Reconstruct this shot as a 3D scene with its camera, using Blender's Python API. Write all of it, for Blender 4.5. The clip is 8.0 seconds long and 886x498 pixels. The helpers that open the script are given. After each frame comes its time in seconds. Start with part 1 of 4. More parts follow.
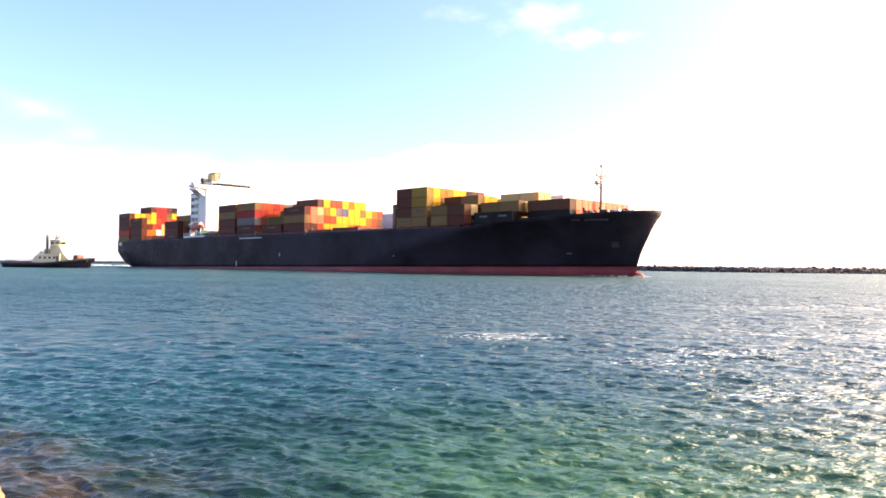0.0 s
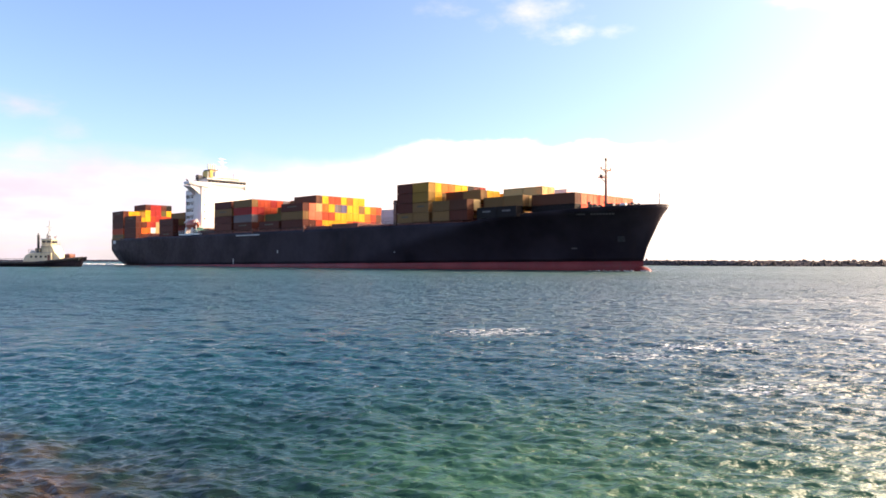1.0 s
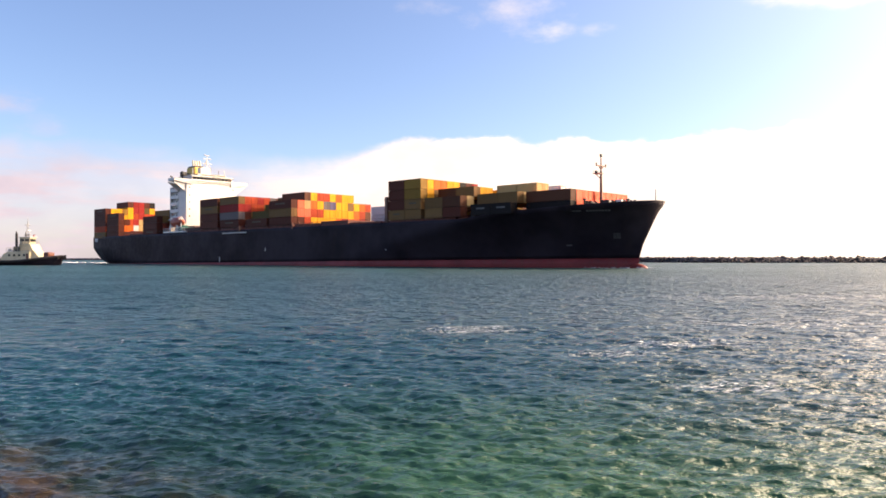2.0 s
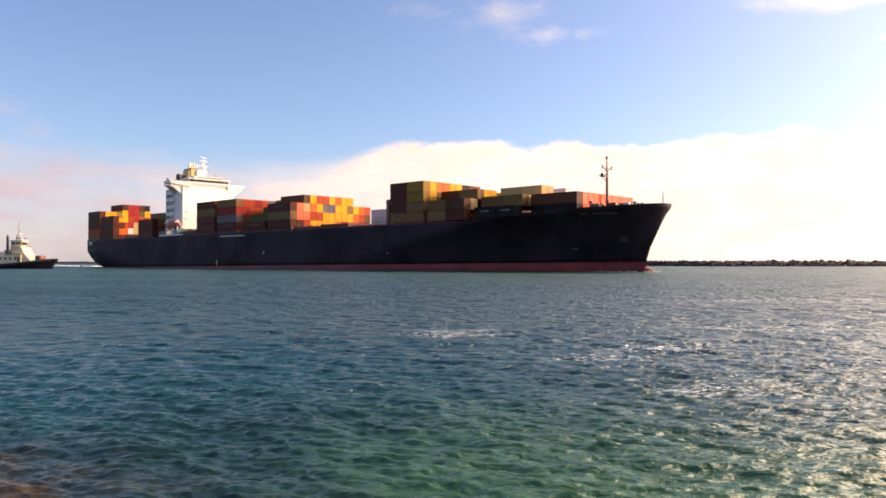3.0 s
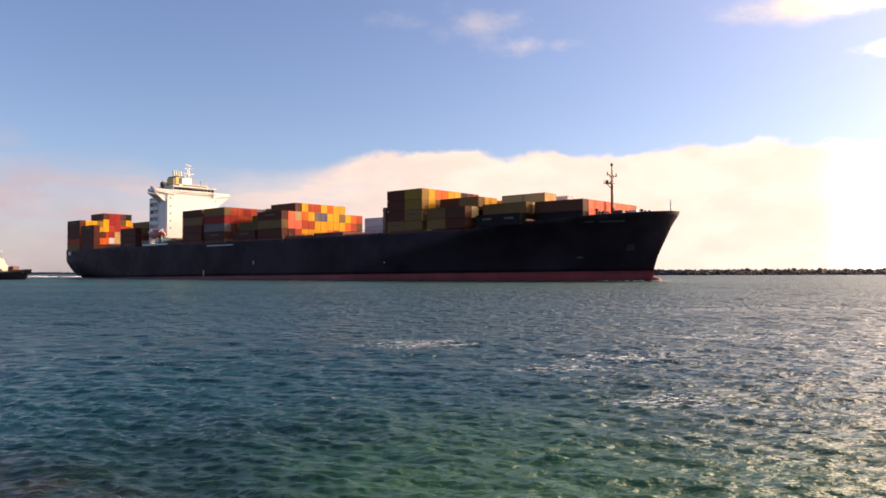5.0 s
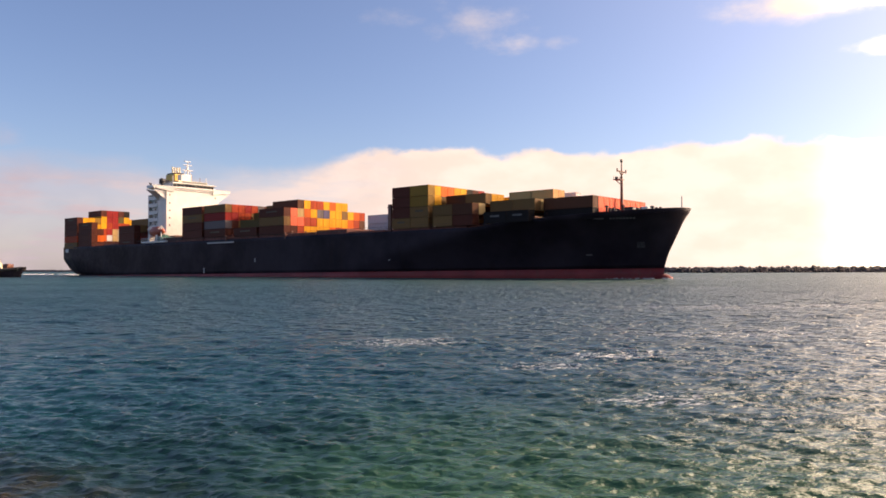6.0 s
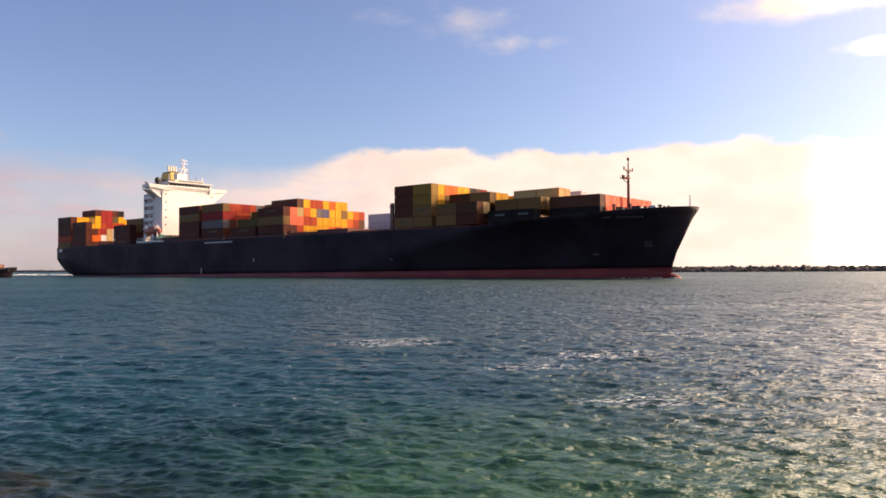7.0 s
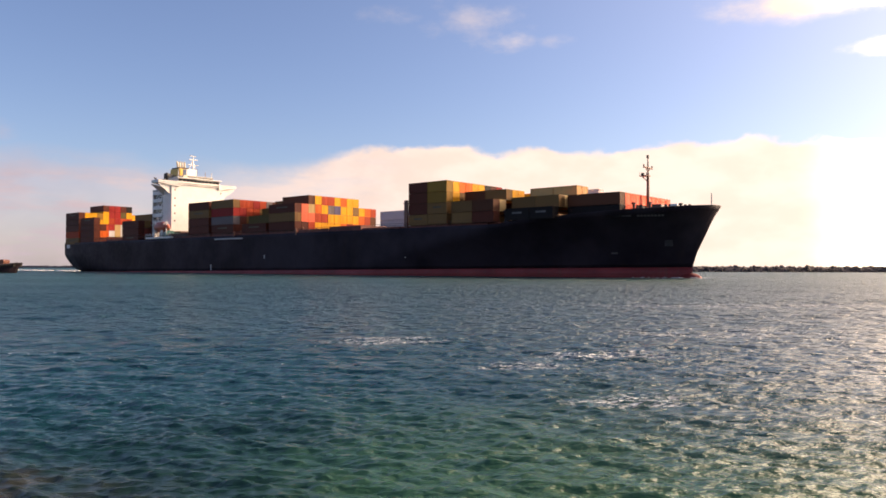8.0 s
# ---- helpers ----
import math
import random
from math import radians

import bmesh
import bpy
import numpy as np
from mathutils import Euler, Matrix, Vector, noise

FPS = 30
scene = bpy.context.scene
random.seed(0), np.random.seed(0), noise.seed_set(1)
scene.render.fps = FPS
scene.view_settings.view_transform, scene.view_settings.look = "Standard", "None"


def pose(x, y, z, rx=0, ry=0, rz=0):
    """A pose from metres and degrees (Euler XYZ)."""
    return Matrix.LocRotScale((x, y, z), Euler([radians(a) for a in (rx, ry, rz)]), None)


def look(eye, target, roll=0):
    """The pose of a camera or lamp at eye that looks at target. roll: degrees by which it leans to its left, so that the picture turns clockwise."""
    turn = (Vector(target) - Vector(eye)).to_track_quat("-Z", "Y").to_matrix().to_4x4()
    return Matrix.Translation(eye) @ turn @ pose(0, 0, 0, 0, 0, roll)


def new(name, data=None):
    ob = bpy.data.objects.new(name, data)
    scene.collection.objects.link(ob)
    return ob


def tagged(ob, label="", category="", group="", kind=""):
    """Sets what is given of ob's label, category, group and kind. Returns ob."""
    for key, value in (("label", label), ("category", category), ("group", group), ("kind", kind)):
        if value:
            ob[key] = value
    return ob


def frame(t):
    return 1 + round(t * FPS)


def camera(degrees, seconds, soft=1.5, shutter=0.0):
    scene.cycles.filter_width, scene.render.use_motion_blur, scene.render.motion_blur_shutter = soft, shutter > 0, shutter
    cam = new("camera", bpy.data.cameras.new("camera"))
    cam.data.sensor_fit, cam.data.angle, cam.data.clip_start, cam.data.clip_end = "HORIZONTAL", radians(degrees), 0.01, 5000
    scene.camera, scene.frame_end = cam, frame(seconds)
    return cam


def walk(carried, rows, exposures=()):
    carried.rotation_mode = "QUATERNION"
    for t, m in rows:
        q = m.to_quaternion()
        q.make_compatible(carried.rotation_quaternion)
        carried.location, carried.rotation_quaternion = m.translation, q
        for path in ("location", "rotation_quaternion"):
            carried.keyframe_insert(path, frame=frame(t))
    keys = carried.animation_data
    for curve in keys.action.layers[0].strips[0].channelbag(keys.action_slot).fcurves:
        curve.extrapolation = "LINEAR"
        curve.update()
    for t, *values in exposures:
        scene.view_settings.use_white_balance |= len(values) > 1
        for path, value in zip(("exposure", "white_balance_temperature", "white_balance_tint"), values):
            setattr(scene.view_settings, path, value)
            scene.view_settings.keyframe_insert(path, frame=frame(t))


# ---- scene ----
cam = camera(61.8, 8.0, soft=1.7)
EYE = Vector((0.0, 0.0, 2.34))
# seconds, turn to the right, tilt up, roll (degrees)
TURNS = [(0.0, 0.0, 1.194, 0.556), (0.5, 0.265, 0.851, 0.171), (1.0, 0.602, 0.883, 0.103), (1.5, 1.332, 0.704, -0.082),
         (1.7, 1.643, 0.647, -0.076), (2.8, 2.429, 0.903, -0.04), (3.0, 2.552, 0.958, -0.034), (3.2, 2.571, 1.162, 0.055),
         (3.5, 2.827, 1.318, 0.189), (4.0, 3.259, 1.691, -0.172), (4.5, 3.975, 1.699, -0.184), (4.7, 4.153, 1.735, -0.185),
         (5.8, 4.532, 1.51, -0.193), (6.0, 4.683, 1.512, -0.194), (6.5, 5.048, 1.345, -0.1), (6.7, 5.2, 1.309, -0.169),
         (7.0, 5.305, 1.491, -0.273), (7.2, 5.45, 1.508, -0.212), (7.5, 5.342, 1.433, -0.12), (7.7, 5.248, 1.482, -0.032),
         (8.0, 5.063, 1.348, 0.1)]


def aim(turn, tilt, roll):
    a, b = radians(turn), radians(tilt)
    way = Vector((math.sin(a) * math.cos(b), math.cos(a) * math.cos(b), math.sin(b)))
    return look(EYE, EYE + way * 100, roll)


walk(cam, [(t, aim(*r)) for t, *r in TURNS],
     exposures=[(0.0, 1.1, 6900, 20), (0.5, 0.9, 6900, 21), (1.0, 0.68, 6950, 21), (1.5, 0.48, 7000, 21), (3.0, 0.12, 7150, 22), (3.5, 0.0, 7200, 23), (4.5, -0.14, 7200, 24), (8.0, -0.14, 7200, 24)])

# ---- light ----
SUN_AZ, SUN_EL = 78.0, 22.0   # azimuth from +y towards +x
to_sun = Vector((math.sin(radians(SUN_AZ)) * math.cos(radians(SUN_EL)), math.cos(radians(SUN_AZ)) * math.cos(radians(SUN_EL)), math.sin(radians(SUN_EL))))
sun_data = bpy.data.lights.new("sun", "SUN")
sun_data.energy, sun_data.angle, sun_data.color = 5.0, radians(0.6), (1.0, 0.74, 0.44)
sun = new("sun", sun_data)
sun.matrix_world = look((0, 0, 60), Vector((0, 0, 60)) - to_sun)


class Nodes:
    """Small helper to write node trees."""

    def __init__(self, tree):
        self.tree = tree
        tree.nodes.clear()

    def add(self, kind, inputs=None, **props):
        n = self.tree.nodes.new(kind)
        for k, v in props.items():
            setattr(n, k, v)
        for k, v in (inputs or {}).items():
            if isinstance(v, bpy.types.NodeSocket):
                self.tree.links.new(v, n.inputs[k])
            else:
                n.inputs[k].default_value = v
        return n

    def math(self, op, a, b=0.0, c=0.0):
        return self.add("ShaderNodeMath", {0: a, 1: b, 2: c}, operation=op).outputs[0]

    def mix(self, f, a, b, blend="MIX"):
        return self.add("ShaderNodeMix", {0: f, 6: a, 7: b}, data_type="RGBA", blend_type=blend).outputs[2]

    def noise(self, vec, scale, detail=4.0, rough=0.55):
        return self.add("ShaderNodeTexNoise", {"Vector": vec, "Scale": scale, "Detail": detail, "Roughness": rough}).outputs["Fac"]

    def ramp(self, f, lo, hi, a=0.0, b=1.0):
        return self.add("ShaderNodeMapRange", {0: f, 1: lo, 2: hi, 3: a, 4: b}, interpolation_type="SMOOTHSTEP").outputs[0]

    def ramp_linear(self, f, lo, hi):
        return self.add("ShaderNodeMapRange", {0: f, 1: lo, 2: hi}).outputs[0]

    def scaled(self, vec, s):
        return self.add("ShaderNodeVectorMath", {0: vec, 1: s}, operation="MULTIPLY").outputs[0]


def make_world():
    world = bpy.data.worlds.new("sky")
    world.use_nodes = True
    scene.world = world
    k = Nodes(world.node_tree)
    sky = k.add("ShaderNodeTexSky", sky_type="NISHITA", sun_disc=False, sun_elevation=radians(SUN_EL), sun_rotation=radians(SUN_AZ),
                altitude=0.0, air_density=1.0, dust_density=0.7, ozone_density=3.0)
    d = k.add("ShaderNodeTexCoord").outputs["Generated"]
    sep = k.add("ShaderNodeSeparateXYZ", {0: d})
    x, y, z = sep.outputs
    az = k.math("MULTIPLY", k.math("ARCTAN2", x, y), 57.2958)
    el = k.math("MULTIPLY", k.math("ARCSINE", z), 57.2958)
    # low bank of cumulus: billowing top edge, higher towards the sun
    puff = k.noise(k.scaled(d, (1, 1, 1.6)), 21.0, 5.0, 0.5)
    ramp = k.add("ShaderNodeValToRGB", {0: k.ramp_linear(az, -40.0, 60.0)})
    stops = ramp.color_ramp.elements
    stops[0].position, stops[1].position = 0.0, 1.0
    stops[0].color = stops[1].color = (0.72, 0.72, 0.72, 1)
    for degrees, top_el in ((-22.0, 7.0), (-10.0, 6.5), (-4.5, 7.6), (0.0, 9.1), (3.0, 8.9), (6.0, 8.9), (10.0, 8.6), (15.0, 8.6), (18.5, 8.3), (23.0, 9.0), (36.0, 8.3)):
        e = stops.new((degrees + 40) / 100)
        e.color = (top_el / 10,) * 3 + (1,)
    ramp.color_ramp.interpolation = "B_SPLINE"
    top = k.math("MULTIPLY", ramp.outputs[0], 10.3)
    top = k.math("ADD", top, k.math("MULTIPLY", k.math("SUBTRACT", puff, 0.5), 2.1))
    over = k.math("SUBTRACT", top, el)
    sharp = k.ramp(az, -14.0, 2.0, 2.8, 0.5)
    bank = k.ramp(k.math("DIVIDE", over, sharp), -0.5, 0.7)
    streaky = k.noise(k.scaled(d, (1, 1, 5.0)), 6.0, 4.0)
    dense = k.math("ADD", k.ramp(az, -20.0, 4.0, 0.82, 1.0), k.math("MULTIPLY", k.ramp(az, -10.0, 4.0, 1.0, 0.0), k.ramp(streaky, 0.4, 0.65, -0.3, 0.35)))
    bank = k.math("MULTIPLY", bank, k.math("MINIMUM", k.math("MAXIMUM", dense, 0.0), 1.0))
    # thin high shreds of cloud; the last, large and unseen, is added to brighten the water: azimuth, elevation, half
    # width, half height, density
    wisp = k.noise(k.scaled(d, (1.0, 1.0, 2.2)), 15.0, 7.0, 0.62)
    shreds = None
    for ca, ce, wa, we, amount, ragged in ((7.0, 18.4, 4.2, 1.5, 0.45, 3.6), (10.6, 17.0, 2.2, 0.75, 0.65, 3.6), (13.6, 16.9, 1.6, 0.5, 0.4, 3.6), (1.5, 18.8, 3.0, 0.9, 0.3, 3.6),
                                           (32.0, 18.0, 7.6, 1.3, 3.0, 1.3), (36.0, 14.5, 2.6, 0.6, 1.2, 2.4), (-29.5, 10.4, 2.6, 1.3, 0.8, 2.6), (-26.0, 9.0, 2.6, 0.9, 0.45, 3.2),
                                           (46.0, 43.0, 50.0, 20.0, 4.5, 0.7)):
        u = k.math("DIVIDE", k.math("SUBTRACT", az, ca), wa)
        v = k.math("DIVIDE", k.math("SUBTRACT", el, ce), we)
        r = k.math("SQRT", k.math("ADD", k.math("MULTIPLY", u, u), k.math("MULTIPLY", v, v)))
        body = k.math("ADD", k.math("SUBTRACT", 1.0, r), k.math("MULTIPLY", k.math("SUBTRACT", wisp, 0.5), ragged))
        one = k.math("MULTIPLY", k.ramp(body, -0.2, 2.0), amount)
        shreds = one if shreds is None else k.math("MAXIMUM", shreds, one)
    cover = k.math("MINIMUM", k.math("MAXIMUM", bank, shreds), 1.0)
    shade = k.noise(k.scaled(d, (1, 1, 2.0)), 12.0, 4.0)
    # degrees from the sun
    toward = k.add("ShaderNodeVectorMath", {0: d, 1: tuple(to_sun)}, operation="DOT_PRODUCT").outputs["Value"]
    angle = k.math("MULTIPLY", k.math("ARCCOSINE", k.math("MINIMUM", toward, 1.0)), 57.2958)
    # brighter and warmer the nearer the cloud stands to the sun; the azimuth ramp is added to brighten the right-hand
    # water
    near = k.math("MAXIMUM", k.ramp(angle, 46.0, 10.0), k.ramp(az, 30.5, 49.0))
    lit = k.mix(k.ramp(az, -30.0, 12.0), (4.0, 3.6, 3.9, 1), (6.9, 6.3, 5.5, 1))
    dim = k.mix(k.ramp(az, -30.0, 12.0), (3.5, 3.25, 3.7, 1), (6.3, 5.6, 4.8, 1))
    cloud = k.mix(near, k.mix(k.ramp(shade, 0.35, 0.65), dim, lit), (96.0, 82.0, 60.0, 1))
    back = k.ramp(k.math("ABSOLUTE", az), 95.0, 150.0)
    cloud = k.mix(back, cloud, (3.6, 3.4, 3.5, 1))
    blue = k.mix(1.0, sky.outputs[0], (0.94, 1.0, 1.12, 1), "MULTIPLY")
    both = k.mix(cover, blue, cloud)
    # hazy aureole round the sun
    halo = k.math("POWER", 2.71828, k.math("DIVIDE", angle, -13.0))
    both = k.mix(1.0, both, k.mix(halo, (0, 0, 0, 1), (44.0, 36.0, 27.5, 1)), "ADD")
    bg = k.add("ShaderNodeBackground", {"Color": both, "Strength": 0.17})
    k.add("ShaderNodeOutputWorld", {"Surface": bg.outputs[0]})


make_world()

# ---- materials ----


def material(name, color, rough=0.5, metal=0.0, vary=0.12, grain=3.0, bump=0.0, dirt=None, dirt_amount=0.3, streak=(1, 1, 0.15), random_tint=0.0, bump_scale=20.0, gloss=0.5):
    """Paint, steel or stone: base colour with two scales of wear, and fine relief."""
    m = bpy.data.materials.new(name)
    m.use_nodes = True
    k = Nodes(m.node_tree)
    co = k.add("ShaderNodeTexCoord").outputs["Object"]
    c = (*color, 1.0)
    lightc = tuple(min(1, v * (1 + vary) + 0.01) for v in color) + (1,)
    darkc = tuple(v * (1 - vary) for v in color) + (1,)
    big = k.noise(co, grain * 0.13, 4.0)
    base = k.mix(k.ramp(big, 0.3, 0.7), darkc, lightc)
    if random_tint:
        r = k.add("ShaderNodeObjectInfo").outputs["Random"]
        base = k.mix(1.0, base, k.add("ShaderNodeCombineColor", {0: k.ramp(r, 0, 1, 1 - random_tint, 1.0), 1: k.ramp(r, 0, 1, 1 - random_tint * 0.8, 1.0), 2: k.ramp(r, 0, 1, 1 - random_tint * 0.6, 1.0)}).outputs[0], "MULTIPLY")
    if dirt:
        s = k.noise(k.scaled(co, streak), grain, 5.0, 0.65)
        base = k.mix(k.math("MULTIPLY", k.ramp(s, 0.5, 0.75), dirt_amount), base, (*dirt, 1))
    ins = {"Base Color": base, "Metallic": metal, "Specular IOR Level": gloss, "Roughness": k.ramp(k.noise(co, grain, 3.0), 0.2, 0.8, max(0.05, rough - 0.1), min(1, rough + 0.12))}
    if bump:
        ins["Normal"] = k.add("ShaderNodeBump", {"Height": k.noise(co, bump_scale, 4.0), "Strength": bump, "Distance": 0.05}).outputs[0]
    bsdf = k.add("ShaderNodeBsdfPrincipled", ins)
    k.add("ShaderNodeOutputMaterial", {"Surface": bsdf.outputs[0]})
    return m


def container_paint(name, color):
    """Painted corrugated steel: ribs as relief, rust and faded patches."""
    m = bpy.data.materials.new(name)
    m.use_nodes = True
    k = Nodes(m.node_tree)
    co = k.add("ShaderNodeTexCoord").outputs["Object"]
    r = k.add("ShaderNodeObjectInfo").outputs["Random"]
    fade = k.ramp(r, 0, 1, 0.78, 1.08)
    base = k.mix(1.0, (*color, 1), k.add("ShaderNodeCombineColor", {0: fade, 1: fade, 2: fade}).outputs[0], "MULTIPLY")
    big = k.noise(co, 0.35, 3.0)
    base = k.mix(k.ramp(big, 0.35, 0.75, 0.0, 0.28), base, tuple(min(1, v * 0.85 + 0.008) for v in color) + (1,))
    rust = k.noise(k.scaled(co, (1, 1, 0.25)), 1.6, 6.0, 0.7)
    base = k.mix(k.ramp(rust, 0.58, 0.75, 0.0, 0.65), base, (0.11, 0.045, 0.022, 1))
    sep = k.add("ShaderNodeSeparateXYZ", {0: co})
    ribs = k.math("SINE", k.math("MULTIPLY", sep.outputs[0], 22.0))
    bump = k.add("ShaderNodeBump", {"Height": k.ramp(ribs, -0.5, 0.5), "Strength": 0.22, "Distance": 0.036}).outputs[0]
    bsdf = k.add("ShaderNodeBsdfPrincipled", {"Base Color": base, "Roughness": 0.6, "Specular IOR Level": 0.14, "Normal": bump})
    k.add("ShaderNodeOutputMaterial", {"Surface": bsdf.outputs[0]})
    return m


def water_material():
    m = bpy.data.materials.new("sea_water")
    m.use_nodes = True
    k = Nodes(m.node_tree)
    co = k.add("ShaderNodeTexCoord").outputs["Object"]
    # depth and bottom stay in place while the waves run over them
    place = k.add("ShaderNodeNewGeometry").outputs["Position"]
    sep = k.add("ShaderNodeSeparateXYZ", {0: place})
    x, y, z = sep.outputs
    dist = k.math("SQRT", k.math("ADD", k.math("MULTIPLY", x, x), k.math("MULTIPLY", y, y)))
    # deep blue further out, green over the sandy shallows, brown stones at the foot of the shore
    patch = k.noise(place, 0.10, 3.0)
    far = k.ramp(k.math("ADD", dist, k.math("MULTIPLY", k.math("SUBTRACT", patch, 0.5), 22.0)), 5.5, 17.0)
    # patchy sand, with extra brightness towards the right painted into the colour
    sand_lift = k.math("ADD", k.ramp(x, -5.0, 3.5, -0.12, 0.1), patch)
    green = k.mix(k.ramp(sand_lift, 0.36, 0.62), (0.005, 0.026, 0.023, 1), (0.024, 0.082, 0.038, 1))
    body = k.mix(far, green, (0.003, 0.038, 0.051, 1))
    body = k.mix(k.ramp(dist, 45.0, 170.0), body, (0.007, 0.052, 0.054, 1))
    shoal = k.math("ADD", k.math("ADD", k.math("MULTIPLY", x, 0.8), y), k.math("MULTIPLY", k.math("SUBTRACT", k.noise(place, 0.5, 3.0), 0.5), 3.5))
    stones = k.noise(place, 2.2, 3.0)
    bed = k.mix(k.ramp(stones, 0.4, 0.62), (0.02, 0.018, 0.010, 1), (0.07, 0.038, 0.017, 1))
    body = k.mix(k.ramp(shoal, 3.6, 6.8, 0.85, 0.0), body, bed)
    # capillary ripples near by, broken chop further out
    w2 = k.noise(k.scaled(co, (0.42, 1.0, 1.0)), 6.5, 3.0, 0.6)
    w4 = k.noise(k.scaled(co, (0.7, 1.0, 1.0)), 17.0, 3.0, 0.6)
    w1 = k.noise(k.scaled(co, (0.5, 1.0, 1.0)), 2.4, 3.0, 0.6)
    h = k.math("ADD", k.math("ADD", k.math("MULTIPLY", w2, 0.07), k.math("MULTIPLY", w4, 0.010)), k.math("MULTIPLY", w1, k.ramp(dist, 8.0, 30.0, 0.0, 0.7)))
    bump = k.add("ShaderNodeBump", {"Height": h, "Strength": 1.0, "Distance": 1.0}).outputs[0]
    gust = k.noise(k.scaled(co, (0.5, 1, 1)), 0.045, 3.0)
    # lines of ripple glints painted as broken white flecks: middle, half length, half width, density
    fleck = k.noise(k.scaled(co, (0.4, 1.0, 1.0)), 13.0, 4.0, 0.7)
    ox, oy, oz = k.add("ShaderNodeSeparateXYZ", {0: co}).outputs
    warp = k.math("MULTIPLY", k.math("SUBTRACT", k.noise(co, 0.9, 3.0), 0.5), 1.6)
    glint_lines = None
    for cx, cy, length, wide, amount in ((2.0, 24.5, 2.1, 1.4, 1.0), (7.6, 20.2, 2.0, 0.9, 0.9), (6.3, 13.6, 1.3, 0.65, 0.9), (5.2, 18.2, 1.1, 0.7, 0.7), (13.5, 26.0, 4.0, 1.6, 0.7), (24.0, 44.0, 9.0, 3.0, 0.7)):
        u = k.math("DIVIDE", k.math("SUBTRACT", ox, cx), length)
        v = k.math("DIVIDE", k.math("SUBTRACT", oy, cy), wide)
        r = k.math("ADD", k.math("SQRT", k.math("ADD", k.math("MULTIPLY", u, u), k.math("MULTIPLY", v, v))), warp)
        one = k.math("MULTIPLY", k.ramp(r, 1.25, 0.5), amount)
        glint_lines = one if glint_lines is None else k.math("MAXIMUM", glint_lines, one)
    foam = k.math("MULTIPLY", k.ramp(fleck, 0.53, 0.61), glint_lines)
    lines = k.noise(k.scaled(co, (0.2, 1.0, 1.0)), 0.33, 2.0)
    stray = k.math("MULTIPLY", k.ramp(fleck, 0.66, 0.72), k.math("MULTIPLY", k.ramp(lines, 0.5, 0.6), k.ramp(dist, 9.0, 14.0, 0.0, 0.7)))
    foam = k.math("MAXIMUM", foam, stray)
    # foam here holds the painted glints, whitened in the base colour
    col = k.mix(foam, body, (0.75, 0.78, 0.78, 1))
    rough = k.math("ADD", k.math("ADD", k.ramp(gust, 0.3, 0.7, 0.19, 0.26), k.ramp(dist, 6.0, 60.0, 0.0, 0.17)), k.math("MULTIPLY", foam, 0.5))
    bsdf = k.add("ShaderNodeBsdfPrincipled", {"Base Color": col, "Roughness": rough, "IOR": 1.333, "Normal": bump})
    k.add("ShaderNodeOutputMaterial", {"Surface": bsdf.outputs[0]})
    return m


M = {
    "hull": material("hull_paint", (0.022, 0.016, 0.022), 0.5, vary=0.3, grain=0.6, bump=0.06, dirt=(0.03, 0.02, 0.02), dirt_amount=0.5, bump_scale=0.8, gloss=0.05),
    "red": material("red_antifouling", (0.20, 0.011, 0.009), 0.6, vary=0.2, grain=0.8, dirt=(0.10, 0.05, 0.03), dirt_amount=0.4),
    "deck": material("deck_paint", (0.16, 0.045, 0.03), 0.7, vary=0.2, dirt=(0.06, 0.04, 0.03)),
    "white": material("white_paint", (0.66, 0.64, 0.60), 0.45, vary=0.04, dirt=(0.45, 0.33, 0.2), dirt_amount=0.25),
    "cream": material("cream_paint", (0.62, 0.54, 0.36), 0.5, vary=0.06, dirt=(0.3, 0.2, 0.1), dirt_amount=0.3),
    "funnel": material("funnel_paint", (0.70, 0.44, 0.08), 0.5, vary=0.08, dirt=(0.2, 0.12, 0.05)),
    "glass": material("dark_glass", (0.02, 0.025, 0.03), 0.08, vary=0.1),
    "steel": material("brown_steel", (0.16, 0.06, 0.035), 0.55, vary=0.15, dirt=(0.06, 0.03, 0.02)),
    "dark": material("black_steel", (0.02, 0.02, 0.022), 0.6, vary=0.2),
    "brown": material("brown_hatch_paint", (0.07, 0.025, 0.018), 0.7, vary=0.2, dirt=(0.03, 0.02, 0.02)),
    "worn": material("worn_steel", (0.036, 0.03, 0.033), 0.7, vary=0.3),
    "orange": material("lifeboat_orange", (0.36, 0.07, 0.03), 0.4, vary=0.1),
    "rubber": material("fender_rubber", (0.02, 0.018, 0.018), 0.8, vary=0.3, bump=0.3),
    "bars": material("lettering_paint", (0.34, 0.34, 0.33), 0.5, vary=0.1),
    "pale_bars": material("worn_lettering", (0.085, 0.08, 0.078), 0.6, vary=0.2),
    "teal": material("teal_paint", (0.02, 0.13, 0.115), 0.5, vary=0.15, dirt=(0.06, 0.05, 0.03)),
    "dark_bars": material("faded_lettering", (0.07, 0.05, 0.025), 0.6, vary=0.2),
    "rock": material("wet_rock", (0.085, 0.062, 0.055), 0.8, vary=0.45, grain=1.4, bump=0.6, dirt=(0.18, 0.14, 0.11), dirt_amount=0.5, streak=(1, 1, 1), bump_scale=3.0, random_tint=0.3),
    "shore": material("shore_rock", (0.24, 0.12, 0.05), 0.85, vary=0.3, grain=3.0, bump=0.6, streak=(1, 1, 1), bump_scale=9.0),
    "foam": material("sea_foam", (0.78, 0.8, 0.8), 0.9, vary=0.08, bump=0.5),
    "water": water_material(),
}
